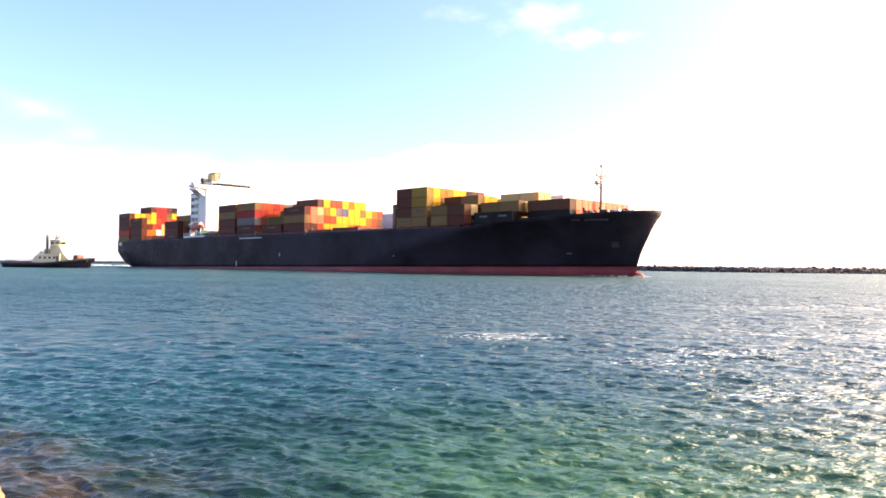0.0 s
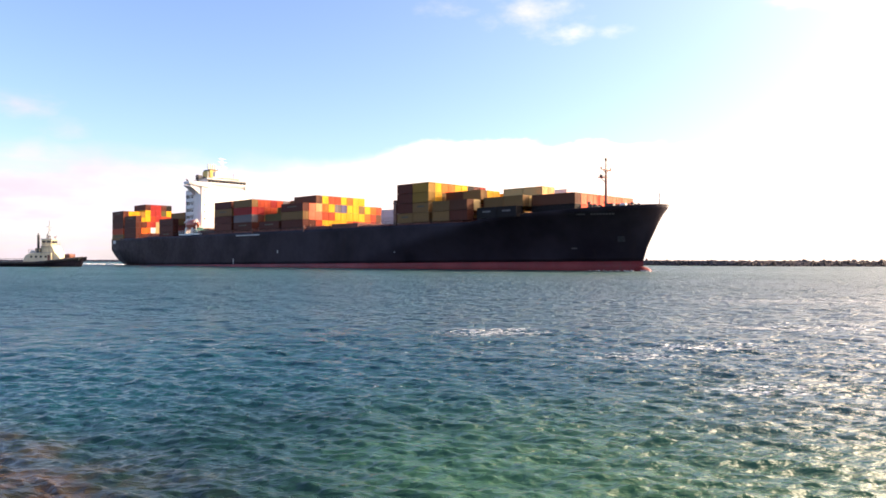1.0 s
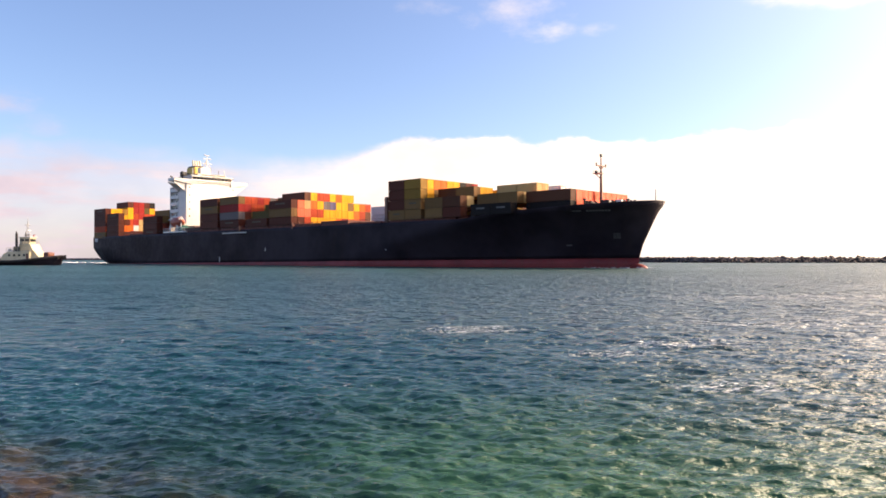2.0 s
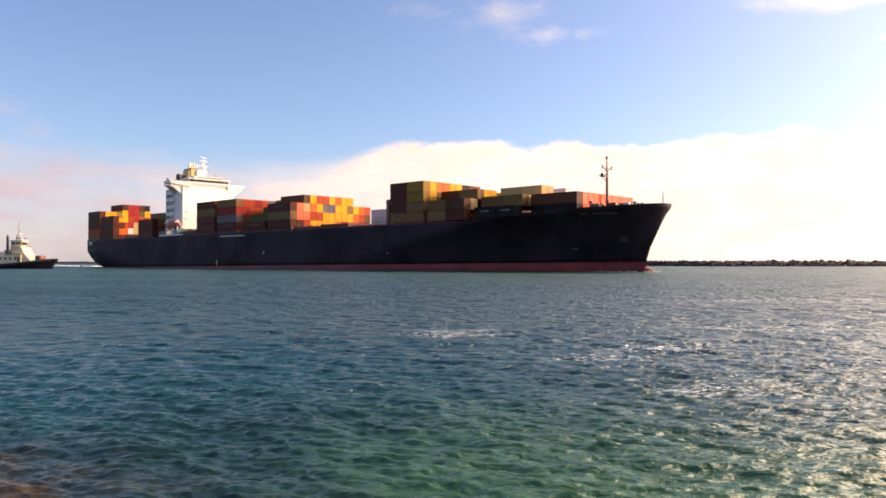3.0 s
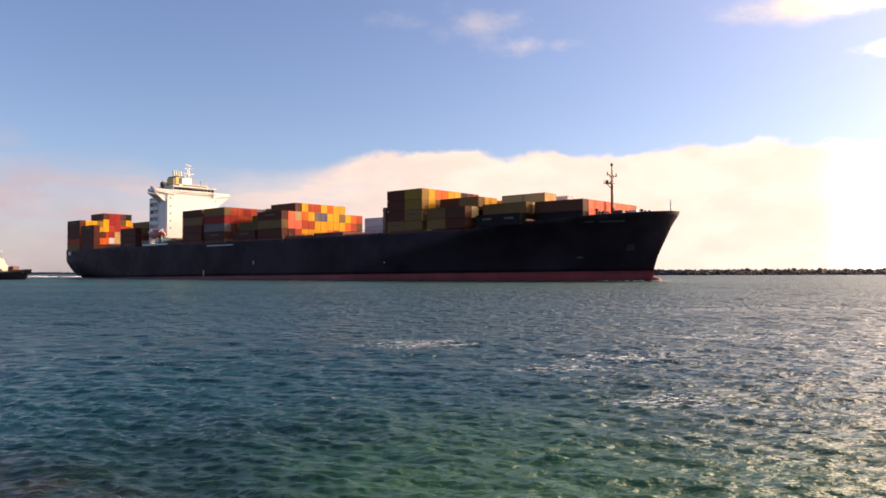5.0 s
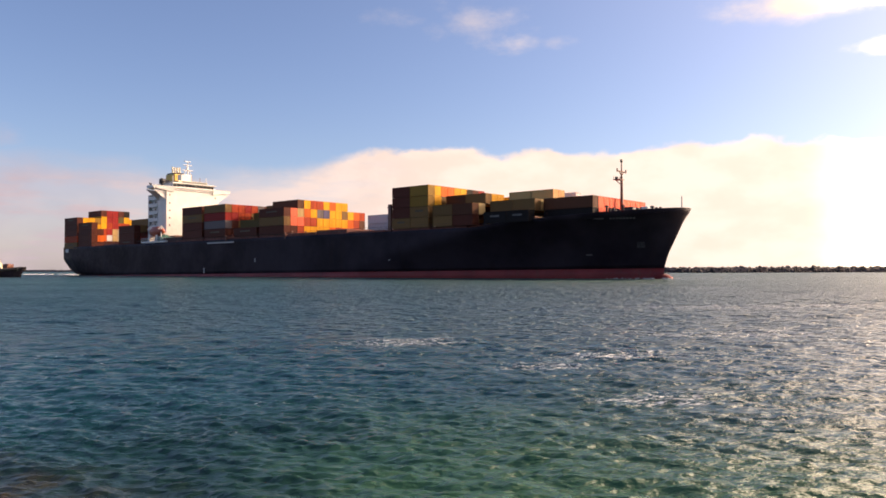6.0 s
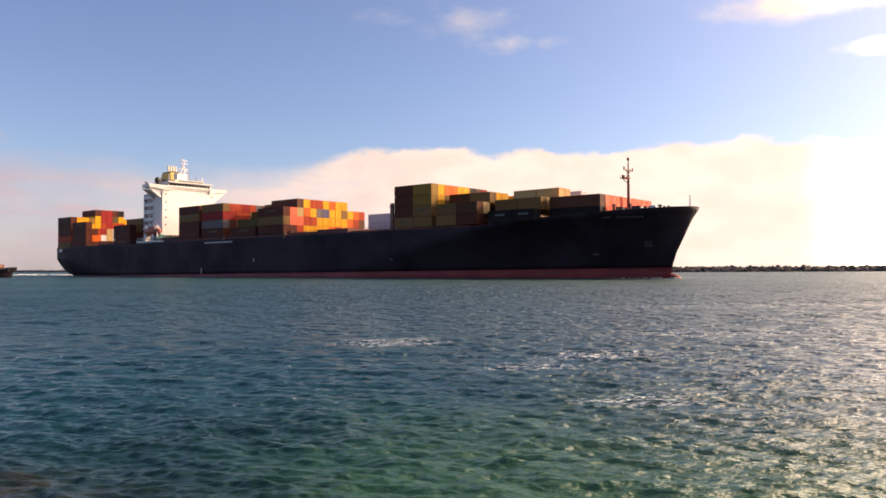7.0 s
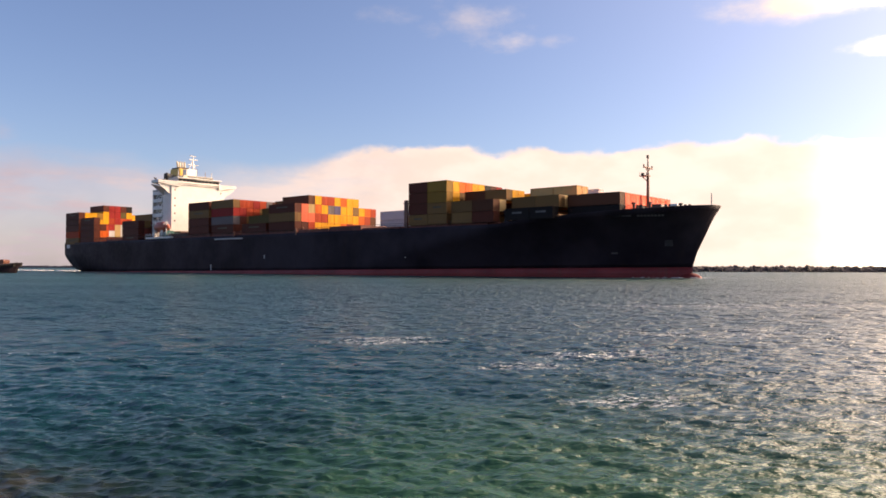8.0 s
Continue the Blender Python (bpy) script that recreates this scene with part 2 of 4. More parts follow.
# olive, ochre and umber hold yellow and brown boxes with shade mixed into the paint
PAINT = {n: container_paint("container_" + n, c) for n, c in {
    "yellow": (0.72, 0.34, 0.010), "ochre": (0.27, 0.145, 0.024), "orange": (0.70, 0.13, 0.014), "rust": (0.40, 0.05, 0.014),
    "brown": (0.095, 0.022, 0.012), "red": (0.31, 0.020, 0.017), "salmon": (0.95, 0.17, 0.085), "white": (0.56, 0.56, 0.56),
    "grey": (0.14, 0.115, 0.115), "navy": (0.010, 0.007, 0.007), "blue": (0.10, 0.09, 0.17), "tan": (0.45, 0.31, 0.13), "olive": (0.19, 0.100, 0.034), "umber": (0.11, 0.038, 0.018), "green": (0.10, 0.075, 0.022)}.items()}

# ---- mesh helpers ----


def mesh_of(name, bm, mat, smooth=False):
    me = bpy.data.meshes.new(name)
    bmesh.ops.recalc_face_normals(bm, faces=bm.faces)
    bm.to_mesh(me)
    bm.free()
    if mat:
        me.materials.append(mat)
    if smooth:
        for p in me.polygons:
            p.use_smooth = True
    return me


def part(name, bm, mat, parent, label="", smooth=False):
    ob = new(name, mesh_of(name, bm, mat, smooth))
    ob.parent = parent
    if label:
        tagged(ob, label)
    return ob


def box(bm, x0, x1, y0, y1, z0, z1, bevel=0.0):
    r = bmesh.ops.create_cube(bm, size=1.0, matrix=Matrix.LocRotScale(((x0 + x1) / 2, (y0 + y1) / 2, (z0 + z1) / 2), None, (abs(x1 - x0), abs(y1 - y0), abs(z1 - z0))))
    if bevel:
        edges = list({e for v in r["verts"] for e in v.link_edges})
        bmesh.ops.bevel(bm, geom=edges, offset=bevel, segments=2, affect="EDGES", profile=0.6)
    return bm


def rod(bm, a, b, r0, r1=None, seg=8):
    a, b = Vector(a), Vector(b)
    d = b - a
    m = Matrix.Translation((a + b) / 2) @ d.to_track_quat("Z", "Y").to_matrix().to_4x4()
    bmesh.ops.create_cone(bm, cap_ends=True, segments=seg, radius1=r0, radius2=r0 if r1 is None else r1, depth=d.length, matrix=m)
    return bm


def prism(bm, outline, y0, y1):
    """A plate cut to an outline in x and z, from y0 to y1."""
    a = [bm.verts.new((x, y0, z)) for x, z in outline]
    b = [bm.verts.new((x, y1, z)) for x, z in outline]
    bm.faces.new(a)
    bm.faces.new(b[::-1])
    for i in range(len(a)):
        j = (i + 1) % len(a)
        bm.faces.new((a[i], a[j], b[j], b[i]))
    return bm


def fresh():
    return bmesh.new()


# ---- the sea ----


SLOPE = 0.081


def make_sea():
    """One sheet to the horizon, finer near the shore, with wind waves."""
    rng = np.random.RandomState(4)
    radii, r = [], 1.0
    while r < 4600:
        radii.append(r)
        r += min(max(0.032 + 0.02 * max(0.0, 6.2 - r), r * r / 4200), r * (0.0075 if r < 160 else 0.05))
    radii = np.array(radii)
    ang = np.radians(np.concatenate([np.arange(-41, 46, 0.11), np.arange(46, 319, 3.0)]))
    n, k = len(radii), len(ang)
    R, A = np.meshgrid(radii, ang, indexing="ij")
    X, Y = R * np.sin(A), R * np.cos(A)
    Z = np.zeros_like(X)
    step = np.maximum(np.minimum(np.maximum(0.032, R * R / 4200), R * np.where(R < 160, 0.0075, 0.05)), R * 0.002)
    for i in range(72):
        lam = 0.095 * 1.033 ** i * (0.9 + 0.2 * rng.rand())
        a = radians(197) + rng.randn() * 0.45
        kk = 2 * math.pi / lam
        kx, ky = math.sin(a) * kk, math.cos(a) * kk
        amp = SLOPE / kk * min(1.0, 0.22 / lam) ** 0.9
        fade = np.clip(lam / (step * 2.2) - 1, 0, 1)
        # crests come in groups
        g = 0.5 + 0.5 * np.sin((kx * 0.13 + 0.3 * rng.randn()) * X + (ky * 0.13 + 0.3 * rng.randn()) * Y + rng.rand() * 6.28)
        s = np.sin(kx * X + ky * Y + rng.rand() * 6.28 + 0.8 * np.sin(0.21 * kk * (X * math.cos(a) - Y * math.sin(a)) + rng.rand() * 6.28))
        Z += amp * fade * (0.45 + 0.85 * g) * (s + 0.3 * s * s - 0.15)
    # low wavelets among the ripples
    for i in range(16):
        lam = 0.75 * 1.075 ** i * (0.9 + 0.2 * rng.rand())
        a = radians(203) + rng.randn() * 0.4
        kk = 2 * math.pi / lam
        fade = np.clip(lam / (step * 2.2) - 1, 0, 1)
        g = 0.5 + 0.5 * np.sin((math.sin(a) * kk * 0.17 + 0.35 * rng.randn()) * X + (math.cos(a) * kk * 0.17 + 0.35 * rng.randn()) * Y + rng.rand() * 6.28)
        s = np.sin(math.sin(a) * kk * X + math.cos(a) * kk * Y + rng.rand() * 6.28 + 0.9 * np.sin(0.25 * kk * (X * math.cos(a) - Y * math.sin(a)) + rng.rand() * 6.28))
        Z += 0.045 / kk * fade * g * (s + 0.35 * s * s - 0.17)
    # longer chop in the open channel
    open_water = np.clip((R - 16) / 40, 0, 1)
    for i in range(36):
        lam = 1.0 * 1.045 ** i * (0.9 + 0.2 * rng.rand())
        a = radians(212) + rng.randn() * 0.6
        kk = 2 * math.pi / lam
        fade = np.clip(lam / (step * 2.2) - 1, 0, 1) * open_water
        s = np.sin(math.sin(a) * kk * X + math.cos(a) * kk * Y + rng.rand() * 6.28 + 0.9 * np.sin(0.2 * kk * (X * math.cos(a) - Y * math.sin(a)) + rng.rand() * 6.28))
        Z += 0.019 / kk * fade * (s + 0.3 * s * s - 0.15)
    verts = np.stack([X, Y, Z], -1).reshape(-1, 3)
    i, j = np.meshgrid(np.arange(n - 1), np.arange(k), indexing="ij")
    jn = (j + 1) % k
    quads = np.stack([i * k + j, i * k + jn, (i + 1) * k + jn, (i + 1) * k + j], -1).reshape(-1, 4)
    faces = quads.tolist()
    faces.append(list(range(k))[::-1])
    me = bpy.data.meshes.new("water")
    me.from_pydata(verts.tolist(), [], faces)
    me.materials.append(M["water"])
    for p in me.polygons:
        p.use_smooth = True
    me.update()
    if me.polygons[500].normal.z < 0:
        me.flip_normals()
    return tagged(new("water", me), "rippled blue-green sea water with small wind waves", "sea", kind="structure")


WATER = make_sea()


def boulder(bm, at, size, rng, sub=1):
    m = Matrix.LocRotScale(at, Euler((rng.random() * 6, rng.random() * 6, rng.random() * 6)), (size * rng.uniform(0.7, 1.2), size * rng.uniform(0.6, 1.0), size * rng.uniform(0.5, 0.8)))
    r = bmesh.ops.create_icosphere(bm, subdivisions=sub, radius=1.0, matrix=m)
    for v in r["verts"]:
        v.co += Vector((rng.uniform(-1, 1), rng.uniform(-1, 1), rng.uniform(-1, 1))) * size * 0.16


def jetty_line(u):
    """The breakwater's crest from u = 0 (far, left) to 1 (right)."""
    pts = [(-900, 1250), (-350, 860), (-80, 600), (65, 450), (135, 335), (235, 318), (450, 318), (760, 350)]
    s = u * (len(pts) - 1)
    i = min(int(s), len(pts) - 2)
    f = s - i
    return (pts[i][0] * (1 - f) + pts[i + 1][0] * f, pts[i][1] * (1 - f) + pts[i + 1][1] * f)


def make_jetty():
    rng = random.Random(7)
    bm = fresh()
    rows = []
    steps = 160
    for i in range(steps + 1):
        x, y = jetty_line(i / steps)
        h = 2.2 + 0.5 * noise.noise((x * 0.05, y * 0.05, 0))
        ring = [(-5.5, -1.5), (-2.2, h * 0.72), (-1.2, h), (1.5, h), (2.6, h * 0.7), (6, -1.5)]
        rows.append([bm.verts.new((x, y + dy, z)) for dy, z in ring])
    for a, b in zip(rows, rows[1:]):
        for j in range(5):
            bm.faces.new((a[j], a[j + 1], b[j + 1], b[j]))
    core = new("breakwater", mesh_of("breakwater", bm, M["rock"]))
    tagged(core, "low dark rubble breakwater across the channel", "breakwater", kind="structure")
    bm = fresh()
    for i in range(2600):
        u = rng.uniform(0.12, 0.35) if i % 5 == 0 else rng.uniform(0.45, 0.97)
        x, y = jetty_line(u)
        side = rng.random()
        dy = -5 + 7 * side
        z = 2.2 * min(1, max(0, (dy + 5.3) / 4.1)) + rng.uniform(-0.4, 0.1)
        size = rng.uniform(0.45, 0.9) if rng.random() < 0.93 else rng.uniform(1.0, 1.5)
        boulder(bm, (x + rng.uniform(-1, 1), y + dy, z), size, rng)
    ob = new("armour_stones", mesh_of("armour_stones", bm, M["rock"]))
    tagged(ob, "dark tumbled armour stones of the breakwater", "rocks", kind="stuff")


make_jetty()


def make_shore():
    rng = random.Random(3)
    for x, y, z, size in ((-4.42, 7.1, -0.06, 0.38), (-5.2, 6.4, 0.15, 0.6), (-3.4, 4.6, 0.05, 0.4), (-2.6, 3.9, 0.05, 0.45)):
        bm = fresh()
        boulder(bm, (0, 0, 0), size, rng, 3)
        ob = new("shore_rock", mesh_of("shore_rock", bm, M["shore"], True))
        ob.location = (x, y, z)
        tagged(ob, "sunlit ochre rock at the water's edge", "rock", group="rocks on the shore")


make_shore()


def make_bank():
    """The rocky bank on which the camera stands."""
    bm = fresh()
    rows = []
    for i in range(41):
        x = -20 + i
        edge = 1.5 - 0.95 * min(0.0, x) * (1 if x > -6 else 6 / -x) + (-0.2 * x if x > 0 else 0)
        row = []
        for j in range(26):
            d = j * 1.2 if j < 12 else 14.4 + (j - 12) * 5
            z = -0.25 + 0.38 * min(d, 3.0) + 0.12 * max(0.0, min(d - 3, 10)) * 0.3
            z += 0.12 * noise.noise((x * 0.7, d * 0.7, 2.0)) if j else 0
            row.append(bm.verts.new((x * (1 + 0.02 * d), edge - d, z)))
        rows.append(row)
    for p, q in zip(rows, rows[1:]):
        for j in range(25):
            bm.faces.new((p[j], p[j + 1], q[j + 1], q[j]))
    tagged(new("ground", mesh_of("ground", bm, M["shore"], True)), "ochre rocky bank at the water's edge", "shore", kind="structure")


make_bank()

# ---- the ship's way ----
HEADING, BOW, SPEED = 45.45, (47.98, 162.99), 3.638


def ship_at(t):
    q = radians(HEADING)
    return pose(BOW[0] + math.cos(q) * SPEED * t, BOW[1] - math.sin(q) * SPEED * t, 0.3, 0, 0, -HEADING)


ABOARD = []


def aboard(ob, local):
    """Something that rides on the ship, at its place in the ship's space (x forward from the bow, y to port)."""
    ob.matrix_world = ship_at(0) @ local
    ABOARD.append((ob, local))
    return ob


# ---- the hull ----
def lerp_table(v, table):
    if v <= table[0][0]:
        return table[0][1]
    for (a, p), (b, q) in zip(table, table[1:]):
        if v <= b:
            return p + (q - p) * (v - a) / (b - a)
    return table[-1][1]


STEM = [(-3, 5.0), (0, 5.9), (1.5, 6.0), (3.2, 5.5), (5, 4.9), (8.8, 3.0), (12.5, 1.35), (14.6, 0.1)]
STERN = [(-3, 245), (0, 262), (1.2, 264.2), (3, 265.4), (5, 266), (7.2, 266.4), (10.8, 266.6), (14, 266.6)]


def rail_z(a):
    return 11.45 + 3.1 * max(0.0, 1 - a / 45) ** 0.75


def red_z(a):
    return 2.0 - 2.15 * min(1.0, a / 235)


def half_breadth(s, z):
    """Distance from stem a and half breadth at fraction s of the length, at height z."""
    a0, a1 = lerp_table(z, STEM), lerp_table(z, STERN)
    a = a0 + (a1 - a0) * s
    k = max(0.0, min(1.0, z / 13.5)) ** 1.4
    length, power = 78 - 50 * k, 0.85 - 0.37 * k
    b = 16.1 * min(1.0, (a - a0) / length) ** power
    k = max(0.0, min(1.0, z / 6.5)) ** 0.7
    tail = max(0.0, (a - (212 + 30 * k)) / (a1 - 212 - 30 * k))
    return a, b * (1 - tail ** 2 * (0.3 - 0.28 * k))


def hull_skin(z_low, z_high, levels, mat, name, parent, label=""):
    bm = fresh()
    ss = [(i / 60) ** 2.2 for i in range(61)]
    for side in (-1, 1):
        grid = []
        for s in ss:
            a_mid = half_breadth(s, 6)[0]
            zl, zh = z_low(a_mid), z_high(a_mid)
            col = []
            for j in range(levels + 1):
                z = zl + (zh - zl) * j / levels
                a, b = half_breadth(s, z)
                col.append(bm.verts.new((-a, side * b, z)))
            grid.append(col)
        for p, q in zip(grid, grid[1:]):
            for j in range(levels):
                bm.faces.new((p[j], p[j + 1], q[j + 1], q[j]))
        if side == -1:
            last = grid[-1]
        else:
            for j in range(levels):
                bm.faces.new((last[j], last[j + 1], grid[-1][j + 1], grid[-1][j]))
    bmesh.ops.remove_doubles(bm, verts=bm.verts, dist=0.01)
    ob = part(name, bm, mat, parent, label, smooth=True)
    mod = ob.modifiers.new("plate", "SOLIDIFY")
    mod.thickness, mod.offset = 0.12, -1
    return ob


def on_plating(a, z, side, out=0.0):
    """Pose on the hull at distance a from the stem and height z: x along the plating, y outwards, z up the plating."""
    def at(a, z):
        a0, a1 = lerp_table(z, STEM), lerp_table(z, STERN)
        return Vector((-a, side * half_breadth((a - a0) / (a1 - a0), z)[1], z))
    p = at(a, z)
    along, up = (at(a - 0.5, z) - at(a + 0.5, z)).normalized(), (at(a, z + 0.5) - at(a, z - 0.5)).normalized()
    normal = up.cross(along).normalized()
    if normal.y * side < 0:
        normal = -normal
    up = along.cross(normal).normalized() if along.cross(normal).z > 0 else normal.cross(along).normalized()
    m = Matrix((along, normal, up)).transposed().to_4x4()
    m.translation = p + normal * out
    return m


def make_ship():
    ship = new("container_ship")
    tagged(ship, "large black-hulled container ship with red boot topping, under way", "ship")
    hull = hull_skin(red_z, rail_z, 12, M["hull"], "hull", ship, "black painted steel hull side")
    hull_skin(lambda a: -2.5, red_z, 3, M["red"], "boot_topping", ship, "dull red antifouling band at the waterline")
    # decks
    bm = fresh()
    rows = []
    for i in range(50):
        s = (i / 49) ** 2.0
        a_mid = half_breadth(s, 6)[0]
        z = rail_z(a_mid) - 0.9 if a_mid < 15 else min(rail_z(a_mid) - 0.9, 11.5)
        a, b = half_breadth(s, z)
        rows.append((bm.verts.new((-a, -b, z)), bm.verts.new((-a, b, z))))
    for p, q in zip(rows, rows[1:]):
        bm.faces.new((p[0], p[1], q[1], q[0]))
    bmesh.ops.remove_doubles(bm, verts=bm.verts, dist=0.01)
    part("deck", bm, M["deck"], ship, "red-brown painted steel deck")
    # accommodation block
    house = part("deckhouse", box(box(fresh(), -197.2, -191.0, -10.7, 10.7, 10.8, 31.2, 0.15), -203.5, -197.3, -9.8, 9.8, 10.8, 29.5, 0.15), M["white"], ship, "white painted accommodation block")
    bridge = part("bridge", box(fresh(), -200.5, -190.6, -8.6, 8.6, 31.2, 33.6, 0.2), M["white"], ship, "white wheelhouse")
    for side in (-1, 1):
        bm = fresh()
        a = [bm.verts.new(v) for v in ((-197, side * 8, 30.4), (-190.4, side * 8, 30.4), (-190.2, side * 8, 32.4), (-197, side * 8, 32.4))]
        b = [bm.verts.new(v) for v in ((-195.6, side * 15.8, 31.5), (-190.9, side * 15.8, 31.5), (-190.7, side * 15.8, 32.5), (-195.6, side * 15.8, 32.5))]
        bm.faces.new(a), bm.faces.new(b[::-1])
        for i in range(4):
            bm.faces.new((a[i], a[(i + 1) % 4], b[(i + 1) % 4], b[i]))
        part("bridge_wing", bm, M["white"], ship, "white bridge wing reaching out over the ship's side")
    # wheelhouse windows lean outwards at the top
    for i in range(11):
        pane = part("window_pane", box(fresh(), -0.06, 0.04, -0.66, 0.66, -0.42, 0.42, 0.02), M["glass"], bridge)
        pane.matrix_local = pose(-190.5, -7.6 + i * 1.52, 32.95, 0, 20, 0)
    part("front_ledge", box(fresh(), -190.6, -190.05, -8.6, 8.6, 31.95, 32.15, 0.04), M["white"], bridge)
    part("roof", box(fresh(), -201, -189.8, -9, 9, 33.6, 33.95, 0.1), M["white"], bridge)
    for side in (-1, 1):
        for x in (-196.4, -191.6):
            bm = fresh()
            prism(bm, [(10.72, 27.6), (12.2, 28.6), (15.4, 31.0), (15.4, 31.25), (10.72, 30.7)], -0.14, 0.14)
            bracket = part("wing_bracket", bm, M["white"], house, "tapered plate bracket under the bridge wing")
            bracket.matrix_local = pose(x, 0, 0, 0, 0, 90 * side) if side == 1 else pose(x, 0, 0, 0, 0, -90)
        for z in (17.9, 20.6, 23.3, 26.0, 29.0):
            part("cabin_window", box(fresh(), -191.02, -190.97, side * 9.1, side * 9.6, z, z + 0.6), M["glass"], house)
    for i in range(6):
        z = 14.6 + i * 2.7
        for side in (-1, 1):
            part("side_gallery", box(fresh(), -203.9, -197.2, side * 9.85, side * 10.73, z - 0.15, z + 0.08), M["white"], house)
            part("gallery_bulwark", box(fresh(), -203.9, -197.2, side * 10.74, side * 10.82, z - 0.2, z + 1.15), M["white"], house)
            for j in range(3):
                part("cabin_window", box(fresh(), -202.8 + j * 2, -201.9 + j * 2, side * 9.79, side * 9.86, z + 1.0, z + 1.8), M["glass"], house)
    for side in (-1, 1):
        for x in (-203.7, -200.5):
            part("gallery_post", box(fresh(), x - 0.18, x + 0.18, side * 10.4, side * 10.72, 12.0, 29.6), M["white"], house)
        part("gallery_screen", box(fresh(), -204.02, -203.92, side * 9.0, side * 10.8, 10.9, 29.6), M["white"], house)
        part("gallery_roof", box(fresh(), -203.9, -197.25, side * 8.45, side * 10.8, 29.61, 29.85), M["white"], house)
    for y, h in ((-7.6, 1.3), (-5.6, 0.8), (-6.5, 1.0)):
        part("deck_locker", box(fresh(), -199.5 - h, -198.0, y - 0.7, y + 0.7, 33.95, 34.6 + h, 0.08), M["dark"], bridge, "dark locker on the wheelhouse roof")
    # funnel and masts
    funnel = part("funnel", box(fresh(), -207, -200.5, -2.3, 2.3, 10.8, 38.6, 0.4), M["funnel"], ship, "yellow-ochre funnel casing")
    part("funnel_top", box(fresh(), -206.6, -200.8, -2.0, 2.0, 38.6, 39.1, 0.2), M["dark"], funnel)
    for y in (-1.5, -0.5, 0.5, 1.5):
        part("exhaust_pipe", rod(fresh(), (-203, y, 38.9), (-203.4, y, 41.4), 0.36, 0.33, 10), M["cream"], funnel)
    part("mast_base", box(fresh(), -197.5, -195.0, -2.6, 1.6, 33.9, 37.8, 0.2), M["white"], ship)
    bm = fresh()
    rod(bm, (-196, 0.6, 37.8), (-196, 0.6, 42.8), 0.3, 0.16)
    rod(bm, (-196, -1.1, 37.8), (-196, 0.5, 41.2), 0.18)
    rod(bm, (-196, 2.3, 37.0), (-196, 0.7, 40.8), 0.16)
    rod(bm, (-196, -1.6, 39.6), (-196, 2.8, 39.6), 0.16)
    rod(bm, (-196, -1.0, 41.6), (-196, 2.4, 41.6), 0.16)
    radar = part("radar_mast", bm, M["white"], ship, "white radar mast with crossarms")
    sc = part("radar_scanner", box(fresh(), -0.15, 0.15, -1.7, 1.7, 0, 0.3, 0.06), M["bars"], radar)
    sc.matrix_local = pose(-196, 0.6, 42.8, 0, 0, 20)
    bm = fresh()
    bmesh.ops.create_uvsphere(bm, u_segments=16, v_segments=10, radius=0.95, matrix=pose(-197, -9.2, 35.0))
    rod(bm, (-197, -9.2, 32.4), (-197, -9.2, 34.4), 0.35)
    part("satellite_dome", bm, M["dark"], ship, smooth=True)
    part("compass_platform", box(fresh(), -198.5, -191, -6.0, 6.0, 33.95, 34.9, 0.15), M["cream"], ship)
    part("platform_windows", box(fresh(), -190.98, -190.93, -4.6, 5.8, 34.15, 34.75), M["glass"], ship, "dark band of windows under the upper platform")
    for y, x, h in ((-4.2, -197.0, 2.6), (1.8, -195.2, 3.4), (4.6, -194.0, 2.2)):
        part("aerial", rod(fresh(), (x, y, 34.8), (x, y, 34.8 + h), 0.09), M["steel"], ship)
    for y in (-7.0, 6.6):
        part("aerial", rod(fresh(), (-193, y, 33.9), (-193, y, 37.0), 0.12), M["white"], ship)
    bm = fresh()
    rod(bm, (-194.5, -14.6, 32.4), (-194.5, -15.4, 33.5), 0.2)
    rod(bm, (-193.5, -15.2, 32.4), (-193.5, -15.2, 33.3), 0.2)
    part("searchlight", bm, M["dark"], ship)
    # lifeboat station on the starboard side
    boats = part("boat_deck", box(fresh(), -199, -182, -16.0, -10.6, 11.6, 12.2, 0.08), M["white"], ship)
    bm = fresh()
    bmesh.ops.create_uvsphere(bm, u_segments=18, v_segments=10, radius=1.0, matrix=Matrix.LocRotScale((-190.8, -14.3, 15.6), None, (4.8, 1.7, 1.8)))
    box(bm, -193.2, -189.0, -15.2, -13.4, 16.2, 17.4, 0.35)
    part("lifeboat", bm, M["orange"], ship, "orange enclosed lifeboat in its davits", smooth=True)
    for x in (-195.0, -187.2):
        bm = fresh()
        rod(bm, (x, -12.0, 12.2), (x, -14.6, 17.6), 0.28)
        rod(bm, (x, -14.6, 17.6), (x, -15.7, 16.4), 0.22)
        rod(bm, (x + 1.2, -15.4, 12.2), (x, -14.6, 17.4), 0.22)
        part("davit", bm, M["white"], boats, "white boat davit")
    for x in (-193.6, -188.4):
        bm = fresh()
        box(bm, x - 0.35, x + 0.35, -15.6, -13.0, 12.2, 13.9, 0.1)
        box(bm, x - 0.5, x + 0.5, -15.9, -15.5, 12.2, 14.4, 0.08)
        part("boat_cradle", bm, M["white"], boats, "pale sunlit cradle under the lifeboat")
    bm = fresh()
    for z in (12.8, 13.3):
        rod(bm, (-199, -15.9, z), (-182, -15.9, z), 0.06, seg=6)
    for i in range(12):
        rod(bm, (-199 + i * 1.545, -15.9, 12.2), (-199 + i * 1.545, -15.9, 13.3), 0.06, seg=6)
    part("boat_deck_rail", bm, M["white"], boats)
